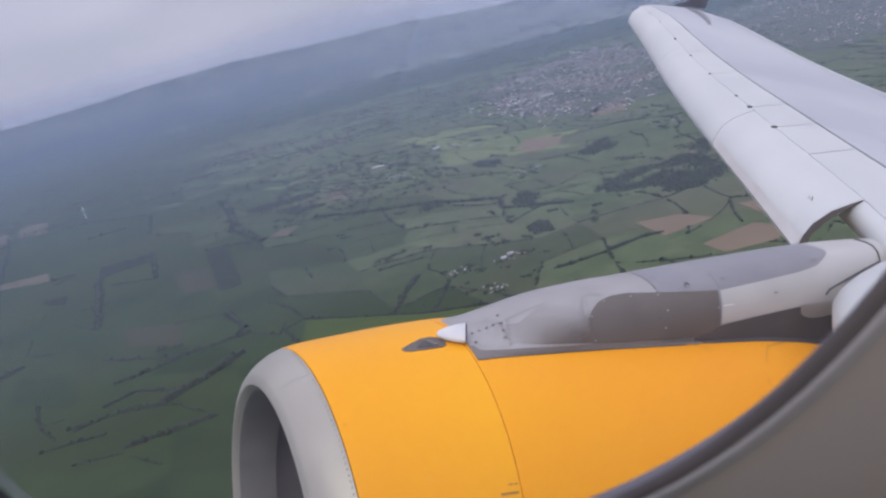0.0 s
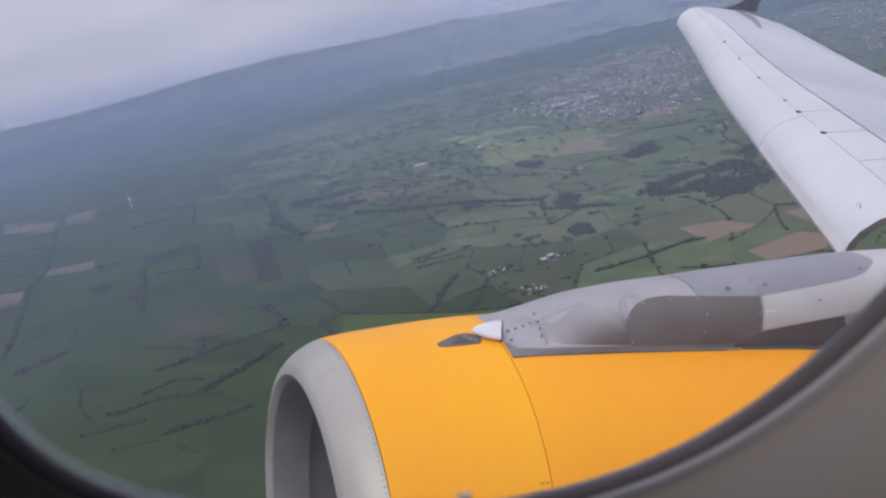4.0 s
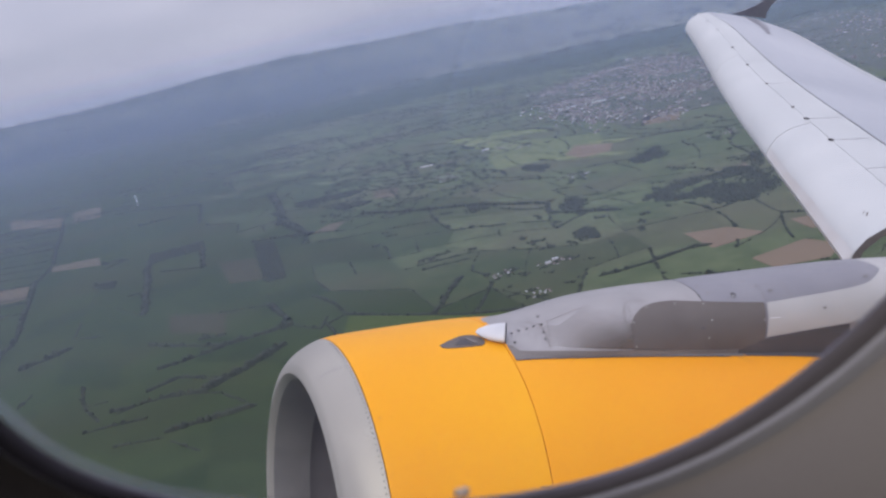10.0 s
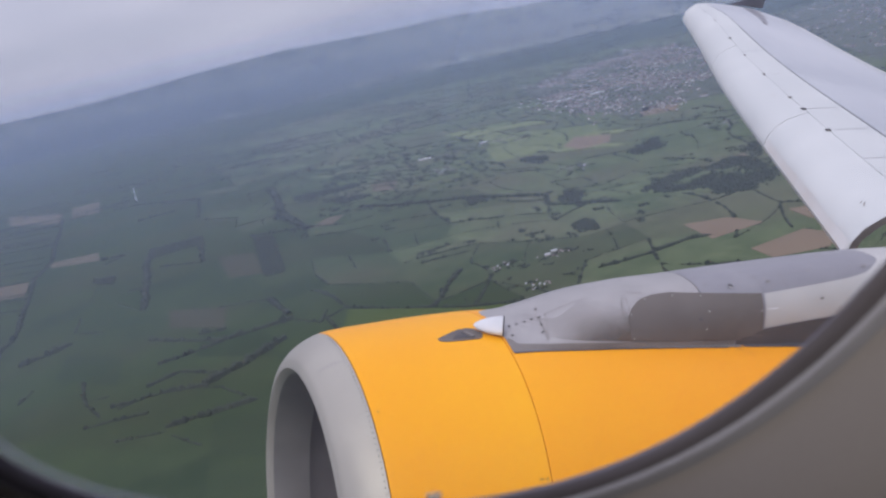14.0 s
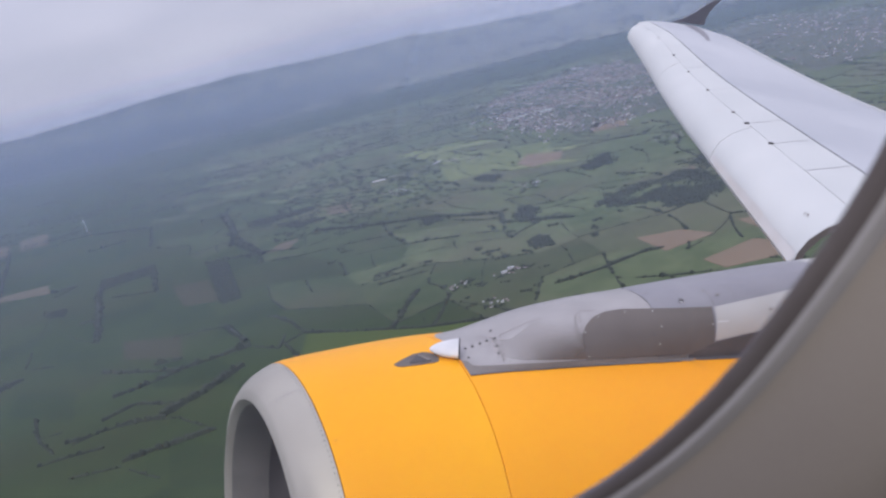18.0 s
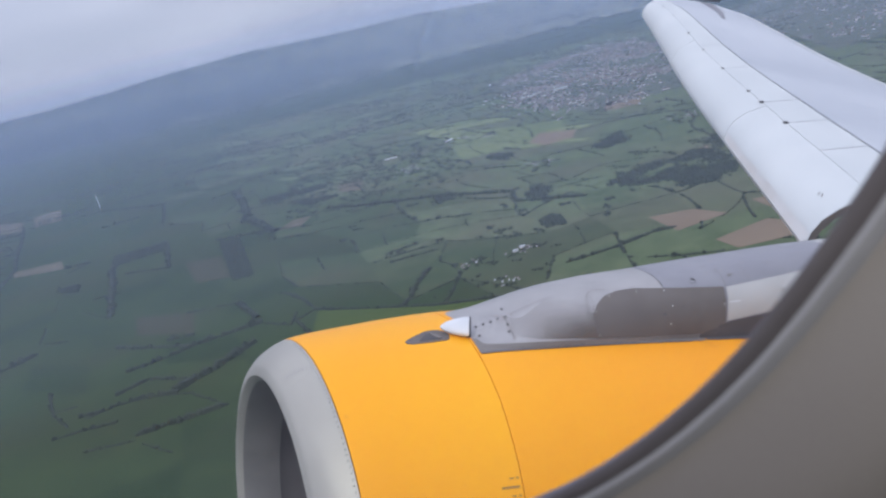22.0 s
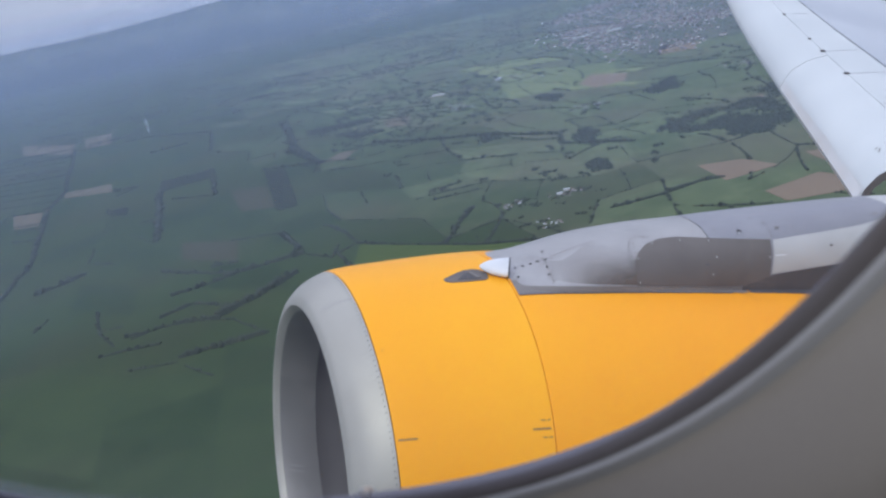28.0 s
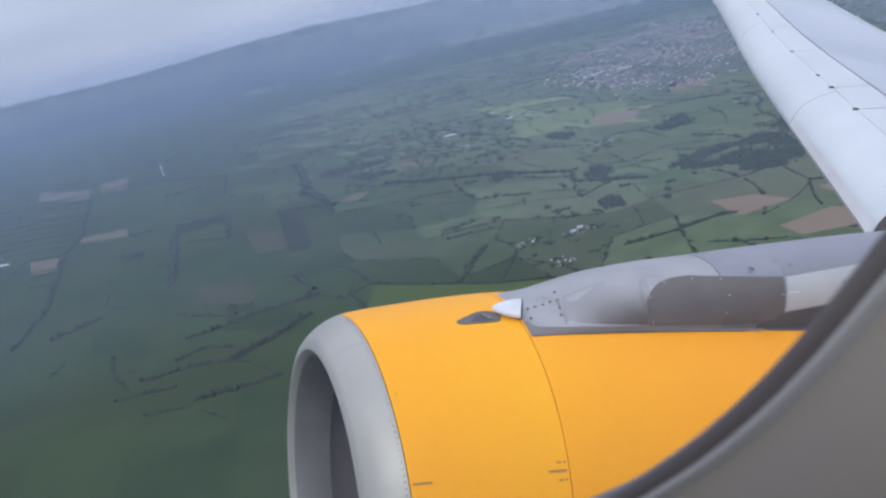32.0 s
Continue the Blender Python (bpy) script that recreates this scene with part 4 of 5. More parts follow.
# thin haze imitated by tinted see-through shells: lit by sun and sky alone, they fade out towards the ground, to hide
# their edges, and above the hills
HAZE_MATS = {}
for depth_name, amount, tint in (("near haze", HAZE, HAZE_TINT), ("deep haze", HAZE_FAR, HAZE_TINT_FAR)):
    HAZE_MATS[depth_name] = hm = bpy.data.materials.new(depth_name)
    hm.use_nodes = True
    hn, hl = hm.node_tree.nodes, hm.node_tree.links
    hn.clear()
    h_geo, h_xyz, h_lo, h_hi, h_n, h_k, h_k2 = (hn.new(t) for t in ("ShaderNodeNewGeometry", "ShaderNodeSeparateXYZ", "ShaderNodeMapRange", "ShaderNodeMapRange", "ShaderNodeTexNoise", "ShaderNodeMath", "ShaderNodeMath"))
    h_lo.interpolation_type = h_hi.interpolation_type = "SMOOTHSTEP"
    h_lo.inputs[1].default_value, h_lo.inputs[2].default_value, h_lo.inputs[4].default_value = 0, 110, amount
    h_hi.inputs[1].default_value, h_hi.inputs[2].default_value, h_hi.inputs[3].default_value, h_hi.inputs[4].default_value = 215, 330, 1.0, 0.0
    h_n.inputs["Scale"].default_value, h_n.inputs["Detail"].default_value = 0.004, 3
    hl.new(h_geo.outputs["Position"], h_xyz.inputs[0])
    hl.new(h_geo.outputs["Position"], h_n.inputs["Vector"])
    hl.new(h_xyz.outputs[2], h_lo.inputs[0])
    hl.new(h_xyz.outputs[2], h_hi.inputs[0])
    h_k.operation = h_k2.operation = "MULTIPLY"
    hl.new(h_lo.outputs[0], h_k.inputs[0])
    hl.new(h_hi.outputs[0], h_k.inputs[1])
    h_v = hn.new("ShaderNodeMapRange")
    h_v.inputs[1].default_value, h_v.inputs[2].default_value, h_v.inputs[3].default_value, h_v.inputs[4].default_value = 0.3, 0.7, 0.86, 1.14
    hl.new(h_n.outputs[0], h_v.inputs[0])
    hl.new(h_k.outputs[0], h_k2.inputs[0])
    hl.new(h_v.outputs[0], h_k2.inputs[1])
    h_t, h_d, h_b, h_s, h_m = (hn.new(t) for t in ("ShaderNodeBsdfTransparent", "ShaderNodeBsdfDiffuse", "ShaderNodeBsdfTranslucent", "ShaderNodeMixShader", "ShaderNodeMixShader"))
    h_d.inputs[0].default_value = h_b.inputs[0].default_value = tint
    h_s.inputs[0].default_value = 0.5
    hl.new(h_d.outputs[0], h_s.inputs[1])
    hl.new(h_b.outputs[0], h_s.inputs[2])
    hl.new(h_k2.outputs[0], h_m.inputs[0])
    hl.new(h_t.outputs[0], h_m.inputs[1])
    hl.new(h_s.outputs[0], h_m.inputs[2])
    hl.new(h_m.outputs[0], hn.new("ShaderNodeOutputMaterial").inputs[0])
rnd = random.Random(7)

# the vale's rim by bearing, fitted to the camera's view: the slope below eye level of the scarp's foot, its top and the
# skyline
BEARING = [-180, -30, -7, -3, 2, 6, 10, 15, 20, 25, 30, 45, 180]
FOOT = [2.7, 2.7, 2.7, 2.75, 3.1, 3.3, 3.4, 3.4, 3.35, 3.5, 4.0, 4.5, 2.7]
SCARP = [1.4, 1.4, 1.25, 1.6, 1.9, 2.1, 2.3, 2.5, 2.4, 2.5, 2.7, 3.0, 1.4]
SKYLINE = [0.6, 0.6, 0.50, 0.58, 0.50, 0.30, 0.22, 0.50, 0.55, 0.95, 1.2, 1.5, 0.6]


def hill(x, y):
    r = math.hypot(x, y)
    if r < 3200:
        return 0.0
    a = math.degrees(math.atan2(x, y))
    z = [max(0.0, ALT - d * math.tan(radians(np.interp(a, BEARING, s)))) for d, s in ((4150, FOOT), (4380, SCARP), (4850, SKYLINE))]
    h = float(np.interp(r, [3200, 4150, 4380, 4600, 4850, 4950], [0, z[0], z[1], z[1] * 0.45 + z[2] * 0.55, z[2], z[2] - 40]))
    k = noise.noise(Vector((x * 0.0016, y * 0.0016, 3.0))) * 12 + noise.noise(Vector((x * 0.006, y * 0.006, 8.0))) * 5
    return max(0.0, h + k * min(1.0, max(0.0, (r - 3900) / 500)) * (1.0 if r < 4700 else 0.45))


def sheet(radii, n):
    rings = [[(r * math.cos(2 * math.pi * j / n), r * math.sin(2 * math.pi * j / n)) for j in range(n)] for r in radii]
    return loft([[(x, y, hill(x, y)) for x, y in ring] for ring in rings])


tagged(new("ground", mesh("ground", *sheet([0.01, 100, 300, 600, 1000, 1500, 2200, 2800, 3200, 3600, 3900, 4050], 240), M_LAND)), "green patchwork farmland seen from the air", "ground", kind="structure")
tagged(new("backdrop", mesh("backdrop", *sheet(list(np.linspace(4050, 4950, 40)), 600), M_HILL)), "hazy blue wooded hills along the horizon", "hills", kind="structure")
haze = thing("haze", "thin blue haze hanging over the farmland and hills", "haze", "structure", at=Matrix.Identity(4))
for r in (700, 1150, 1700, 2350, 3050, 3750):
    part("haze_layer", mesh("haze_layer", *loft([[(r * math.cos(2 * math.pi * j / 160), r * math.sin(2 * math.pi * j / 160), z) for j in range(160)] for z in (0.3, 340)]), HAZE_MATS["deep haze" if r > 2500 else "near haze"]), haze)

# field lattice: long lanes run outward, cross hedges lie askew
LU, LV = Vector((0.087, 1.0)) * 76, Vector((0.88, -0.47)) * 78


def node(i, j):
    q = random.Random(i * 7919 + j * 104729)
    calm = 0.35 if (LV * i + LU * j).x < 180 else 1.0
    p = LV * (i + q.uniform(-0.24, 0.24) * calm) + LU * (j + 0.55 * (i % 2) + q.uniform(-0.28, 0.28) * calm)
    k = 5 + 50 / (1 + math.exp(-(p.x - 260) / 90))
    w = Vector((noise.noise(Vector((p.x * 0.004, p.y * 0.004, 1))), noise.noise(Vector((p.x * 0.004, p.y * 0.004, 5)))))
    return p + w * k * 1.6


def in_poly(x, y, poly):
    hit, j = False, len(poly) - 1
    for i in range(len(poly)):
        (xi, yi), (xj, yj) = poly[i], poly[j]
        if (yi > y) != (yj > y) and x < (xj - xi) * (y - yi) / (yj - yi) + xi:
            hit = not hit
        j = i
    return hit


TOWN = [(962, 2191), (828, 1745), (794, 1404), (884, 1383), (967, 1352), (1415, 1996), (1502, 2547), (1120, 2271)]
TOWN_B = [(1330, 1480), (1190, 1240), (1420, 1230), (1900, 1700), (2100, 2400), (1800, 2250)]
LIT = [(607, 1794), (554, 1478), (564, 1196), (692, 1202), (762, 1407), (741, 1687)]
hedges = []


def hedge(width, *points):
    """A hedge or a row of trees through the points."""
    for a, b in zip(points, points[1:]):
        hedges.append((Vector(a), Vector(b), width, True))


cells = {"moor": ([], []), "vale": ([], []), "pasture": ([], []), "lit": ([], [])}
for i in range(-16, 42):
    for j in range(0, 62):
        a, b, c, d = node(i, j), node(i + 1, j), node(i + 1, j + 1), node(i, j + 1)
        m_ = (a + b + c + d) / 4
        r = m_.length
        if r > 3100 or r < 420 or m_.y < 120 or m_.x < -1100 or in_poly(m_.x, m_.y, TOWN) or in_poly(m_.x, m_.y, TOWN_B):
            continue
        q = random.Random(i * 31 + j * 977)
        # field colours grow lighter from moor through vale to pasture with x
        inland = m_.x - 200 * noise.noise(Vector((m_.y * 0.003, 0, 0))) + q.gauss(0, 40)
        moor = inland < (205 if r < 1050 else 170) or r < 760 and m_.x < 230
        # cells inside LIT take the painted sunlight
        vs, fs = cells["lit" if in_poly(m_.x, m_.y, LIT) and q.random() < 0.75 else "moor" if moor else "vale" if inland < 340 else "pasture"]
        k = len(vs)
        vs += [(*p, 0.25) for p in (a, b, c, d)]
        fs.append((k, k + 1, k + 2, k + 3))
        open_moor = moor and m_.x > -260 and r < 1950
        odds = 0.07 if open_moor else 0.26 if moor else 0.62
        for p0, p1, o in ((a, b, odds), (a, d, odds), ((a + b) / 2, (c + d) / 2, odds * 0.6)):
            if q.random() < o:
                hedges.append((p0, p1, q.uniform(0.35, 0.7) if open_moor else q.uniform(0.6, 1.45), False))
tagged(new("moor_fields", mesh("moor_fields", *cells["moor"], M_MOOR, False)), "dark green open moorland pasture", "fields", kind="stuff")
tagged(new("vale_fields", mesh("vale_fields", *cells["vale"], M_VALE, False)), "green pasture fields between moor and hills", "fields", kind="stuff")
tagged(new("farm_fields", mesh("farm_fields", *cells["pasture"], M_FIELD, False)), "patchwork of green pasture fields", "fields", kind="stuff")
tagged(new("sunlit_fields", mesh("sunlit_fields", *cells["lit"], M_FIELD_LIT, False)), "green fields below the town, coloured brighter for a sunlit gap", "fields", kind="stuff")

# drove lanes, ditches and tree rows of the moor
hedge(1.7, (-214, 1010), (-203, 1083), (-192, 1156), (-195, 1293), (-200, 1491), (-180, 1627), (-185, 1882), (-194, 2184))
hedge(2.2, (-172, 1003), (-147, 1013), (-123, 1029))
hedge(1.2, (-43, 944), (23, 863))
hedge(1.5, (-39, 852), (-7, 853), (26, 860))
hedge(2.1, (26, 860), (53, 860), (92, 858))
hedge(1.4, (5, 907), (30, 896))
hedge(2.5, (-3, 753), (31, 773), (74, 805))
hedge(1.2, (-50, 797), (-20, 809), (11, 770))
hedge(1.2, (-56, 772), (-28, 765), (-1, 748))
hedge(1.0, (-101, 744), (-79, 740), (-52, 730))
hedge(1.9, (-41, 686), (-18, 685), (6, 681), (30, 679))
hedge(1.8, (85, 955), (91, 876))
hedge(1.2, (-79, 774), (-61, 770))
hedge(0.7, (-106, 865), (-103, 806), (-90, 758))
hedge(0.6, (-123, 1071), (-118, 1139))
hedge(0.6, (-114, 1059), (-89, 1035))
hedge(0.6, (-76, 764), (-51, 771), (-19, 758), (7, 735), (24, 691))
hedge(0.7, (-78, 693), (-41, 677))
hedge(0.5, (-102, 810), (-83, 805))
hedge(0.6, (-37, 666), (-18, 627))
hedge(0.7, (33, 984), (62, 971), (87, 951))
hedge(0.7, (93, 849), (111, 816), (124, 849))
hedge(0.8, (128, 936), (141, 871))
hedge(0.9, (-61, 1208), (-27, 1194))
hedge(0.8, (-94, 1448), (-60, 1481))
hedge(0.4, (-77, 1165), (-48, 1081))
hedge(0.9, (-241, 1420), (-199, 1398))
hedge(0.6, (-164, 869), (-153, 898))
hedge(3.0, (-28, 1402), (2, 1425), (52, 1422))
hedge(1.6, (51, 1419), (38, 1248))
hedge(2.3, (-28, 1401), (-35, 1262), (-45, 1077))
hedge(1.0, (-16, 1305), (35, 1257))
hedge(1.6, (116, 1328), (172, 1287), (201, 1264))
hedge(3.2, (208, 1704), (177, 1414), (189, 1255))
hedge(2.4, (-103, 1333), (-80, 1318))
hedge(2.0, (-99, 1495), (-63, 1480))
hedge(1.2, (-253, 1526), (-200, 1491))
hedge(1.1, (-237, 1385), (-196, 1360))
hedge(1.1, (-230, 1316), (-193, 1287))
hedge(1.4, (-293, 1872), (-189, 1820))
hedge(1.6, (-293, 1971), (-202, 1898))
hedge(1.4, (-290, 2153), (-196, 2072))
hedge(1.6, (-79, 2072), (-25, 2042), (88, 1870))
hedge(1.2, (86, 1854), (65, 1640))
hedge(1.8, (-31, 1806), (35, 1798))
hedge(0.9, (118, 772), (118, 824), (140, 837), (225, 723), (269, 688))
hedge(0.9, (131, 933), (140, 885), (141, 840))
hedge(1.5, (204, 755), (233, 799), (263, 838))
hedge(0.9, (230, 720), (271, 782))
for x0, y0, x1, y1 in ((252, 944, 290, 942), (248, 926, 292, 915), (244, 905, 294, 891)):
    hedge(0.9, (x0, y0), (x1, y1))
hedge(1.2, (346, 708), (394, 700), (438, 702), (474, 685))
hedge(1.7, (278, 1299), (349, 1193), (400, 1136), (452, 1025), (431, 975), (481, 895))
# the strip fields at the moor's western end
for k in range(11):
    y0 = 1560 + 62 * k
    hedge(0.8 + 0.25 * (k % 3), (-400, y0 + 130), (-300, y0 + 75), (-196, y0))

CLUMP = [(1, 0, 0.1), (0.3, 0.95, 0.0), (-0.8, 0.6, 0.15), (-0.8, -0.6, 0.0), (0.3, -0.95, 0.1), (0.1, 0.05, 1.0)]


def clumps(name, spots, label, category, base=([], [])):
    """Many small rounded crowns in one mesh: x, y, radius, height."""
    v, f = list(base[0]), list(base[1])
    for x, y, r, h in spots:
        k, z = len(v), hill(x, y)
        t = rnd.uniform(0, 6.28)
        c, s_ = math.cos(t), math.sin(t)
        for px, py, pz in CLUMP:
            e = rnd.uniform(0.75, 1.25)
            v.append((x + (px * c - py * s_) * r * e, y + (px * s_ + py * c) * r * e, z + pz * h * e))
        # a second shoulder gives the crown its bulk
        for px, py, pz in CLUMP[:5]:
            e = rnd.uniform(0.7, 1.1)
            v.append((x + (px * c - py * s_) * r * 0.8 * e, y + (px * s_ + py * c) * r * 0.8 * e, z + h * 0.62 * e))
        for q in range(5):
            n_ = (q + 1) % 5
            f += [(k + q, k + n_, k + 6 + n_, k + 6 + q), (k + 6 + q, k + 6 + n_, k + 5)]
    return tagged(new(name, mesh(name, v, f, M_HEDGE, False)), label, category, kind="stuff")


BARE = ([(462, 747), (497, 724), (503, 679), (449, 682)], [(449, 629), (506, 631), (512, 593), (484, 576), (444, 594)], [(618, 1300), (666, 1353), (695, 1283), (661, 1233), (616, 1240)])
spots, rib_v, rib_f = [], [], []
for a, b, w, known in hedges:
    length = (b - a).length
    bend = Vector((-(b - a).y, (b - a).x)) * rnd.uniform(-0.09, 0.09) * (0.2 if known or a.x < 180 else 1.0)
    gap0 = -1 if known else rnd.random()
    side = Vector((-(b - a).y, (b - a).x)).normalized()
    cut = max(3, int(length / 6))
    widths = [rnd.uniform(0.25, 1.25) for k in range(cut + 1)]
    w *= 2.0 if known else 1.0
    for k in range(cut):
        u0, u1 = k / cut, (k + 1) / cut
        pts = [a + (b - a) * u + bend * (4 * u * (1 - u)) for u in (u0, u1)]
        if abs(u0 - gap0) < 0.06 or any(in_poly(pts[0].x, pts[0].y, poly) for poly in BARE):
            continue
        i = len(rib_v)
        for p, e in zip(pts, widths[k:]):
            wd, ht = 0.95 * w * e, 0.9 * w * e
            rib_v += [(*(p + side * wd), 0.2), (*(p + side * wd * 0.5), ht), (*(p - side * wd * 0.5), ht), (*(p - side * wd), 0.2)]
        rib_f += [(i + q, i + q + 1, i + q + 5, i + q + 4) for q in range(3)]
    step = max(1.7 * w, 1.4)
    for k in range(int(length / step)):
        u = (k + rnd.uniform(-0.4, 0.4)) * step / length
        if abs(u - gap0) < 0.06 or rnd.random() < (0.12 if known else 0.25):
            continue
        p = a + (b - a) * u + bend * (4 * u * (1 - u)) + side * rnd.gauss(0, 0.35 * w)
        if any(in_poly(p.x, p.y, poly) for poly in BARE):
            continue
        big = rnd.uniform(1.3, 2.1) if w < 1.5 and rnd.random() < (0.05 if a.x < 150 else 0.16) else rnd.uniform(0.6, 1.2)
        spots.append((p.x, p.y, rnd.uniform(0.9, 1.4) * w * big, rnd.uniform(1.0, 1.6) * w * big))
clumps("hedgerows", spots, "dark green hedgerows and hedge trees between fields", "hedge", (rib_v, rib_f))


def wood(poly, step, label, ragged=1.0):
    xs, ys = [p[0] for p in poly], [p[1] for p in poly]
    out = []
    n_ = int((max(xs) - min(xs)) * (max(ys) - min(ys)) / (step * 0.62) ** 2)
    for k in range(n_):
        x, y = rnd.uniform(min(xs), max(xs)), rnd.uniform(min(ys), max(ys))
        if in_poly(x, y, poly) and (noise.noise(Vector((x * 0.02, y * 0.03, 4))) > -0.22 or ragged < 0.5):
            out.append((x + rnd.gauss(0, 4) * ragged, y + rnd.gauss(0, 5) * ragged, rnd.uniform(1.6, 3.0), rnd.uniform(1.8, 3.4)))
    clumps("woodland", out, label, "wood")


wood([(117, 1305), (142, 1289), (119, 1055), (97, 1061)], 3.0, "narrow rectangular conifer plantation between fields", 0.15)
ROW = "row of dark trees along a ditch"
wood([(-31, 1384), (-24, 1460), (12, 1450), (55, 1452), (49, 1385), (0, 1388)], 2.6, ROW, 0.12)
wood([(-103, 1316), (-89, 1344), (-77, 1325), (-81, 1289)], 2.6, ROW, 0.12)
SLOPE, COPSE = "dark broadleaf wood on a slope", "small copse near the village"
wood([(521, 894), (553, 892), (592, 898), (604, 885), (565, 842), (541, 857)], 3.0, SLOPE)
wood([(563, 847), (611, 865), (659, 882), (618, 805), (565, 786), (551, 805)], 3.0, SLOPE)
wood([(606, 907), (647, 924), (723, 962), (689, 914), (628, 888)], 3.0, SLOPE)
wood([(520, 912), (600, 935), (605, 918), (525, 898)], 3.2, SLOPE)
wood([(632, 1122), (695, 1160), (669, 1098), (625, 1093)], 3.4, SLOPE)
wood([(537, 1286), (557, 1298), (566, 1256), (544, 1231)], 3.2, COPSE)
wood([(377, 1130), (406, 1141), (399, 1093), (378, 1103)], 3.2, COPSE)
wood([(451, 985), (479, 1016), (480, 988), (456, 951)], 3.0, COPSE)
wood([(401, 849), (419, 869), (418, 841), (405, 825)], 2.8, COPSE)
wood([(225, 1560), (330, 1520), (320, 1480), (230, 1500)], 3.8, COPSE)
wood([(262, 1430), (300, 1420), (305, 1370), (268, 1375)], 3.4, COPSE)
copses = []
for k in range(300):
    x, y = (rnd.uniform(170, 2200), rnd.uniform(650, 2900)) if k < 130 else (rnd.uniform(230, 1000), rnd.uniform(800, 1900))
    if 400 < x < 640 and 560 < y < 790 or in_poly(x, y, TOWN):
        continue
    tilt, ln = rnd.choice((-0.5, -0.45, 1.45)) + rnd.gauss(0, 0.2), rnd.uniform(5, 26)
    for q in range(rnd.randint(4, 16)):
        u = rnd.uniform(-0.5, 0.5) * ln
        copses.append((x + u * math.cos(tilt) + rnd.gauss(0, 1.8), y + u * math.sin(tilt) + rnd.gauss(0, 1.8), rnd.uniform(1.2, 2.3), rnd.uniform(1.6, 2.8)))
BUSHY = [(211, 1313), (363, 1858), (476, 1775), (633, 1668), (460, 1229), (304, 1210)]
for k in range(900):
    x, y = rnd.uniform(180, 720), rnd.uniform(1150, 1900)
    if in_poly(x, y, BUSHY):
        tilt, ln = rnd.choice((-0.5, -0.5, 1.4)) + rnd.gauss(0, 0.2), rnd.uniform(4, 26)
        for q in range(rnd.randint(3, 10)):
            u = rnd.uniform(-0.5, 0.5) * ln
            copses.append((x + u * math.cos(tilt) + rnd.gauss(0, 1.2), y + u * math.sin(tilt) + rnd.gauss(0, 2.5), rnd.uniform(1.2, 2.4), rnd.uniform(1.4, 2.4)))
for cx, cy, sx, sy in ((448, 1406, 40, 40), (595, 1530, 40, 36), (545, 1135, 36, 22), (798, 1130, 40, 40), (293, 800, 26, 18), (343, 780, 24, 14), (300, 725, 40, 20), (-300, 1700, 70, 60)):
    for k in range(9):
        px, py = cx + rnd.gauss(0, sx * 0.6), cy + rnd.gauss(0, sy * 0.6)
        for q in range(6):
            copses.append((px + rnd.gauss(0, 2.6), py + rnd.gauss(0, 1.8), rnd.uniform(1.0, 2.0), rnd.uniform(1.2, 2.2)))
for k in range(420):
    r, t = 2100 + 1900 * rnd.random() ** 1.3, radians(rnd.uniform(50, 104))
    x, y = r * math.cos(t), r * math.sin(t)
    if in_poly(x, y, TOWN) or in_poly(x, y, TOWN_B):
        continue
    ln, tilt = rnd.uniform(30, 150), rnd.gauss(-0.2, 0.3)
    for q in range(int(ln / 6)):
        copses.append((x + q * 6.0 * math.cos(tilt) + rnd.gauss(0, 3), y + q * 6.0 * math.sin(tilt) + rnd.gauss(0, 7), rnd.uniform(2.5, 5.0), rnd.uniform(2.0, 3.6)))
for k in range(260):
    r, t = rnd.uniform(3900, 4800), radians(rnd.uniform(42, 102))
    ln, n_ = rnd.uniform(40, 200), rnd.randint(8, 30)
    for q in range(n_):
        turn = t + rnd.uniform(-0.5, 0.5) * ln / r
        far_ = r + rnd.gauss(0, 22)
        copses.append((far_ * math.cos(turn), far_ * math.sin(turn), rnd.uniform(4, 9), rnd.uniform(3, 6)))
for k in range(520):
    x, y = rnd.uniform(790, 1500), rnd.uniform(1350, 2550)
    if in_poly(x, y, TOWN):
        for q in range(4):
            copses.append((x + rnd.gauss(0, 12), y + rnd.gauss(0, 12), rnd.uniform(1.6, 3.0), rnd.uniform(2.0, 3.2)))
clumps("field_trees", copses, "scattered copses and single field trees", "trees")


def field(name, poly, material, label):
    v = [(x, y, 0.5) for x, y in poly] + [(x, y, 0.0) for x, y in poly]
    n_ = len(poly)
    a = sum(poly[i][0] * poly[(i + 1) % n_][1] - poly[(i + 1) % n_][0] * poly[i][1] for i in range(n_))
    top = tuple(range(n_)) if a > 0 else tuple(range(n_))[::-1]
    return tagged(new(name, mesh(name, v, [top] + [(i, i + n_, (i + 1) % n_ + n_, (i + 1) % n_) for i in range(n_)], material, False)), label, "field")


BROWN, PALE = "bare brown ploughed field between green pastures", "pale stubble field among dark hedges"
for poly in BARE[:2]:
    field("ploughed_field", poly, M_PLOUGH, BROWN)
field("ploughed_field", [(540, 690), (590, 660), (580, 620), (530, 650)], M_PLOUGH, BROWN)
field("ploughed_field", BARE[2], M_PLOUGH, "pinkish-brown ploughed field among bright fields")
field("ploughed_field", [(832, 1419), (859, 1434), (885, 1376), (843, 1323), (800, 1359)], M_PLOUGH, "brown ploughed field at the edge of town")
field("ploughed_field", [(623, 919), (676, 930), (662, 907), (621, 900)], M_PLOUGH, "brown ploughed field beside a dark wood")
field("stubble_field", [(-183, 1612), (-105, 1578), (-101, 1498), (-178, 1558)], M_TAN, PALE)
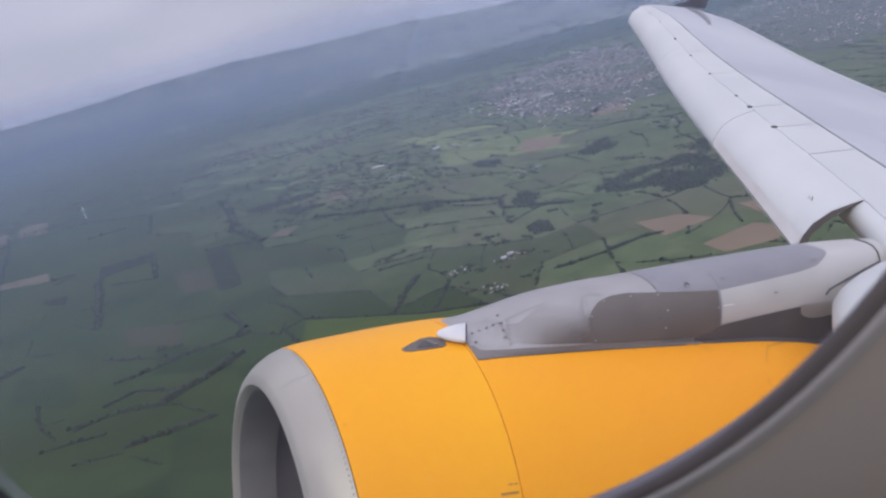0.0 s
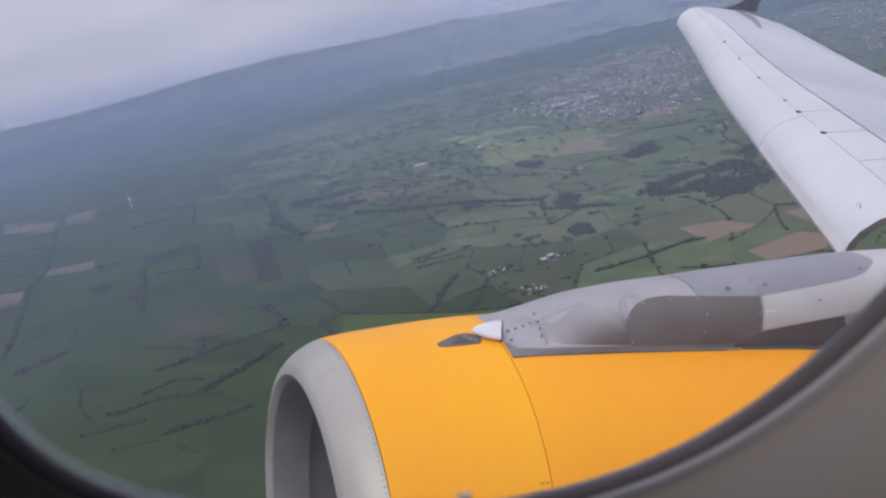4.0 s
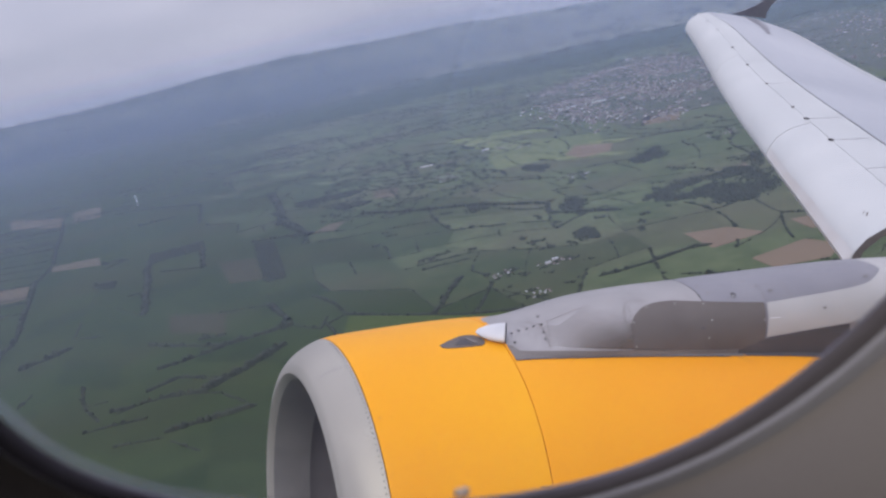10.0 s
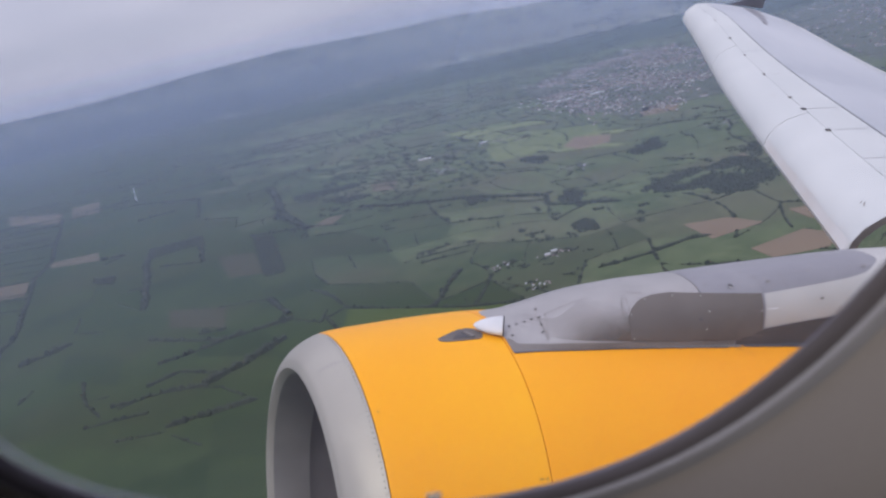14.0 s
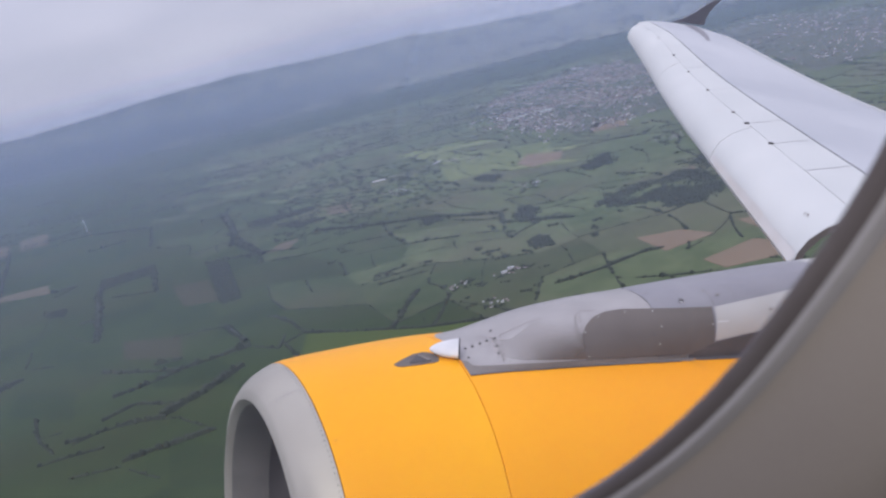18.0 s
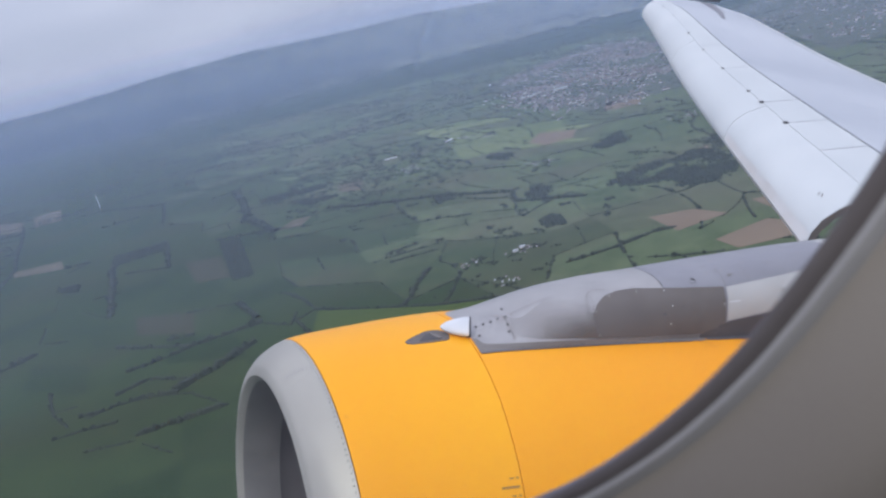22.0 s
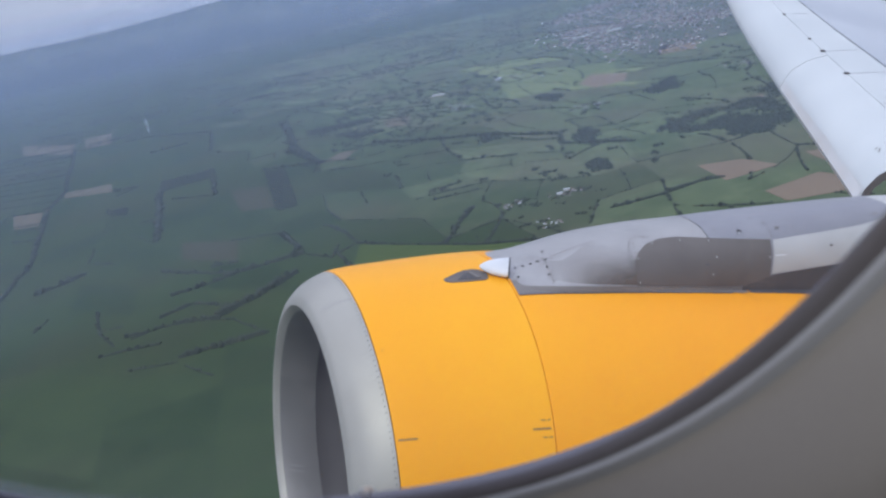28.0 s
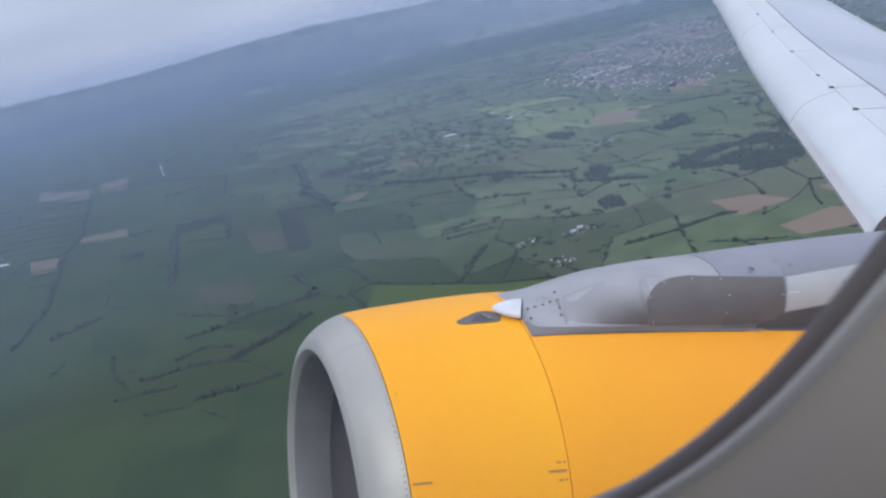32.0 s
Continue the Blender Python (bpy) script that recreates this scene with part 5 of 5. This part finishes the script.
field("stubble_field", [(-178, 2321), (-115, 2312), (-111, 2105), (-169, 2124)], M_TAN, PALE)
field("stubble_field", [(-253, 1521), (-206, 1485), (-203, 1388), (-240, 1407)], M_TAN, PALE)
field("stubble_field", [(-339, 2515), (-199, 2290), (-190, 2091), (-318, 2313)], M_TAN, PALE)
field("stubble_field", [(194, 1262), (225, 1297), (249, 1284), (220, 1238)], M_TAN, PALE)
field("stubble_field", [(340, 1461), (378, 1436), (352, 1361), (325, 1397)], M_TAN, PALE)
field("rough_pasture", [(-18, 1041), (39, 978), (30, 902), (-22, 968)], M_ROUGH, "brownish rough pasture on the moor")
field("rough_pasture", [(60, 1250), (105, 1215), (96, 1080), (58, 1110)], M_ROUGH, "brownish rough pasture on the moor")
field("meadow", [(141, 828), (223, 720), (263, 686), (239, 660), (120, 768)], M_GREEN, "bright olive meadow bounded by thin hedges")
field("town_gardens", TOWN, M_TOWN, "grey built-up ground of a market town")
field("town_gardens", TOWN_B, M_TOWN, "grey built-up ground of a market town")


# houses
def house_mesh(w, d, h, roof):
    v = [(sx * w / 2, sy * d / 2, z) for z in (0, h) for sx, sy in ((-1, -1), (1, -1), (1, 1), (-1, 1))]
    walls = [(0, 1, 5, 4), (1, 2, 6, 5), (2, 3, 7, 6), (3, 0, 4, 7)]
    e = 0.25
    r = [(-w / 2 - e, -d / 2 - e, h - 0.1), (w / 2 + e, -d / 2 - e, h - 0.1), (w / 2 + e, d / 2 + e, h - 0.1), (-w / 2 - e, d / 2 + e, h - 0.1), (-w / 2 - e, 0, h + roof), (w / 2 + e, 0, h + roof)]
    rf = [(0, 1, 5, 4), (2, 3, 4, 5), (1, 2, 5), (3, 0, 4), (0, 3, 2, 1)]
    return (v, walls), (r, rf)


def town(name, poly, count, label):
    wv, wf, rv, rf_ = [], [], [], []
    xs, ys = [p[0] for p in poly], [p[1] for p in poly]
    made = 0
    while made < count:
        x, y = rnd.uniform(min(xs), max(xs)), rnd.uniform(min(ys), max(ys))
        if not in_poly(x, y, poly) or noise.noise(Vector((x * 0.009, y * 0.009, 2))) < -0.05 + 0.25 * rnd.random():
            continue
        made += 1
        x, y = x + rnd.gauss(0, 30), y + rnd.gauss(0, 30)
        big = rnd.random() < 0.05
        (a, af), (b, bf) = house_mesh(rnd.uniform(3, 6.5) * (2.4 if big else 1), rnd.uniform(2.4, 3.4) * (1.8 if big else 1), rnd.uniform(1.6, 2.8), rnd.uniform(0.7, 1.2))
        t = noise.noise(Vector((x * 0.004, y * 0.004, 9))) * 3 + rnd.choice((0, 1.57)) + rnd.uniform(-0.2, 0.2)
        m_ = Matrix.Translation((x, y, 0.4)) @ Matrix.Rotation(t, 4, "Z")
        for src, sf, dv, df in ((a, af, wv, wf), (b, bf, rv, rf_)):
            k = len(dv)
            dv += [tuple(m_ @ Vector(p)) for p in src]
            df += [tuple(q + k for q in f_) for f_ in sf]
    ob = tagged(new(name, mesh(name, wv, wf, M_WALL, False)), label, "houses", kind="stuff")
    part("roofs", mesh("roofs", rv, rf_, M_ROOF, False), ob, "grey and reddish pitched roofs")


town("town_houses", TOWN, 2300, "crowded pale houses of a market town")
town("town_houses", TOWN_B, 420, "crowded pale houses of a market town")


def house(x, y, w, d, h, turn, roof_mat, label, group, name="house", category="house"):
    (a, af), (b, bf) = house_mesh(w, d, h, h * 0.45)
    ob = thing(name, label, category, group=group, at=Matrix.Translation((x, y, 0.25)) @ Matrix.Rotation(turn, 4, "Z"))
    part("walls", mesh("walls", a, af, M_WALL, False), ob)
    part("roof", mesh("roof", b, bf, roof_mat, False), ob)
    return ob


VILLAGES = ((448, 1406, 26, 40, 20, "houses of the small village"), (595, 1540, 40, 36, 12, "houses of the small village"), (628, 1475, 20, 20, 6, "houses of the upper hamlet"), (551, 1125, 30, 20, 12, "houses of the wood hamlet"),
            (799, 1127, 40, 30, 14, "houses of the roadside hamlet"), (289, 718, 22, 12, 8, "farm buildings"), (293, 805, 18, 12, 8, "farm buildings"), (343, 786, 16, 8, 8, "farm buildings"), (-330, 1650, 40, 30, 9, "farm buildings"))
for cx, cy, sx, sy, count, group in VILLAGES:
    for k in range(int(count * 1.5)):
        pale = rnd.random() < 0.28
        house(cx + rnd.gauss(0, sx * 0.45), cy + rnd.gauss(0, sy * 0.45), rnd.uniform(1.3, 2.6), rnd.uniform(1.0, 1.5), rnd.uniform(0.7, 1.1), rnd.uniform(0, 3.1), M_SHED if pale else M_ROOF,
              "pale farm building with a light sheet roof" if pale else "small rendered house with a dark pitched roof", group)
for x, y, w, d, t, label in ((873, 1793, 31, 6, -0.2, "long white-roofed warehouse at the edge of town"), (906, 1812, 20, 7, -0.15, "white-roofed factory shed at the edge of town"), (940, 1764, 31, 6, -0.3, "white-roofed factory shed at the edge of town"), (975, 1730, 18, 6, -0.25, "white-roofed factory shed at the edge of town"),
                             (346, 795, 6, 2.4, -0.3, "white-roofed barn beside the farm"), (336, 790, 5.5, 2.4, -0.2, "white-roofed barn beside the farm"), (585, 1556, 16, 3, 0.35, "long white greenhouse beside bright fields"), (470, 1560, 22, 1.6, -0.45, "long white greenhouse beside bright fields"), (-300, 1560, 22, 5, -0.4, "long white-roofed barn among hedges")):
    house(x, y, w, d, 3.0 if w > 30 else 1.8, t, M_SHED, label, "large sheds", "warehouse" if w > 30 else "barn", "building")

# wind turbine
turbine = thing("wind_turbine", "white three-bladed wind turbine standing in pasture", "wind turbine", at=Matrix.Translation((-30, 2124, 0)))
part("tower", mesh("tower", *loft([[(r * math.cos(t), r * math.sin(t), z) for t in np.linspace(0, 2 * math.pi, 13)[:-1]] for z, r in ((0, 0.6), (10, 0.5), (24, 0.35))], cap=True), M_TURB), turbine)
part("nacelle", mesh("nacelle", *box((-0.9, 0.9, -2.2, 1.6, 23.4, 25.0)), M_TURB), turbine)
bl = loft([[(a * w, -2.5 + b * w * 0.3, z) for a, b in ((-0.5, 0), (0, 0.5), (0.5, 0), (0, -0.5))] for z, w in ((0.2, 0.5), (2, 0.75), (5, 0.45), (9, 0.15))], cap=True)
bl_me = mesh("blade", *bl, M_TURB)
for k in range(3):
    ob = part("blade", bl_me, turbine)
    ob.matrix_local = Matrix.Translation((0, 0, 24.2)) @ Matrix.Rotation(0.15 + 2 * math.pi * k / 3, 4, "Y")
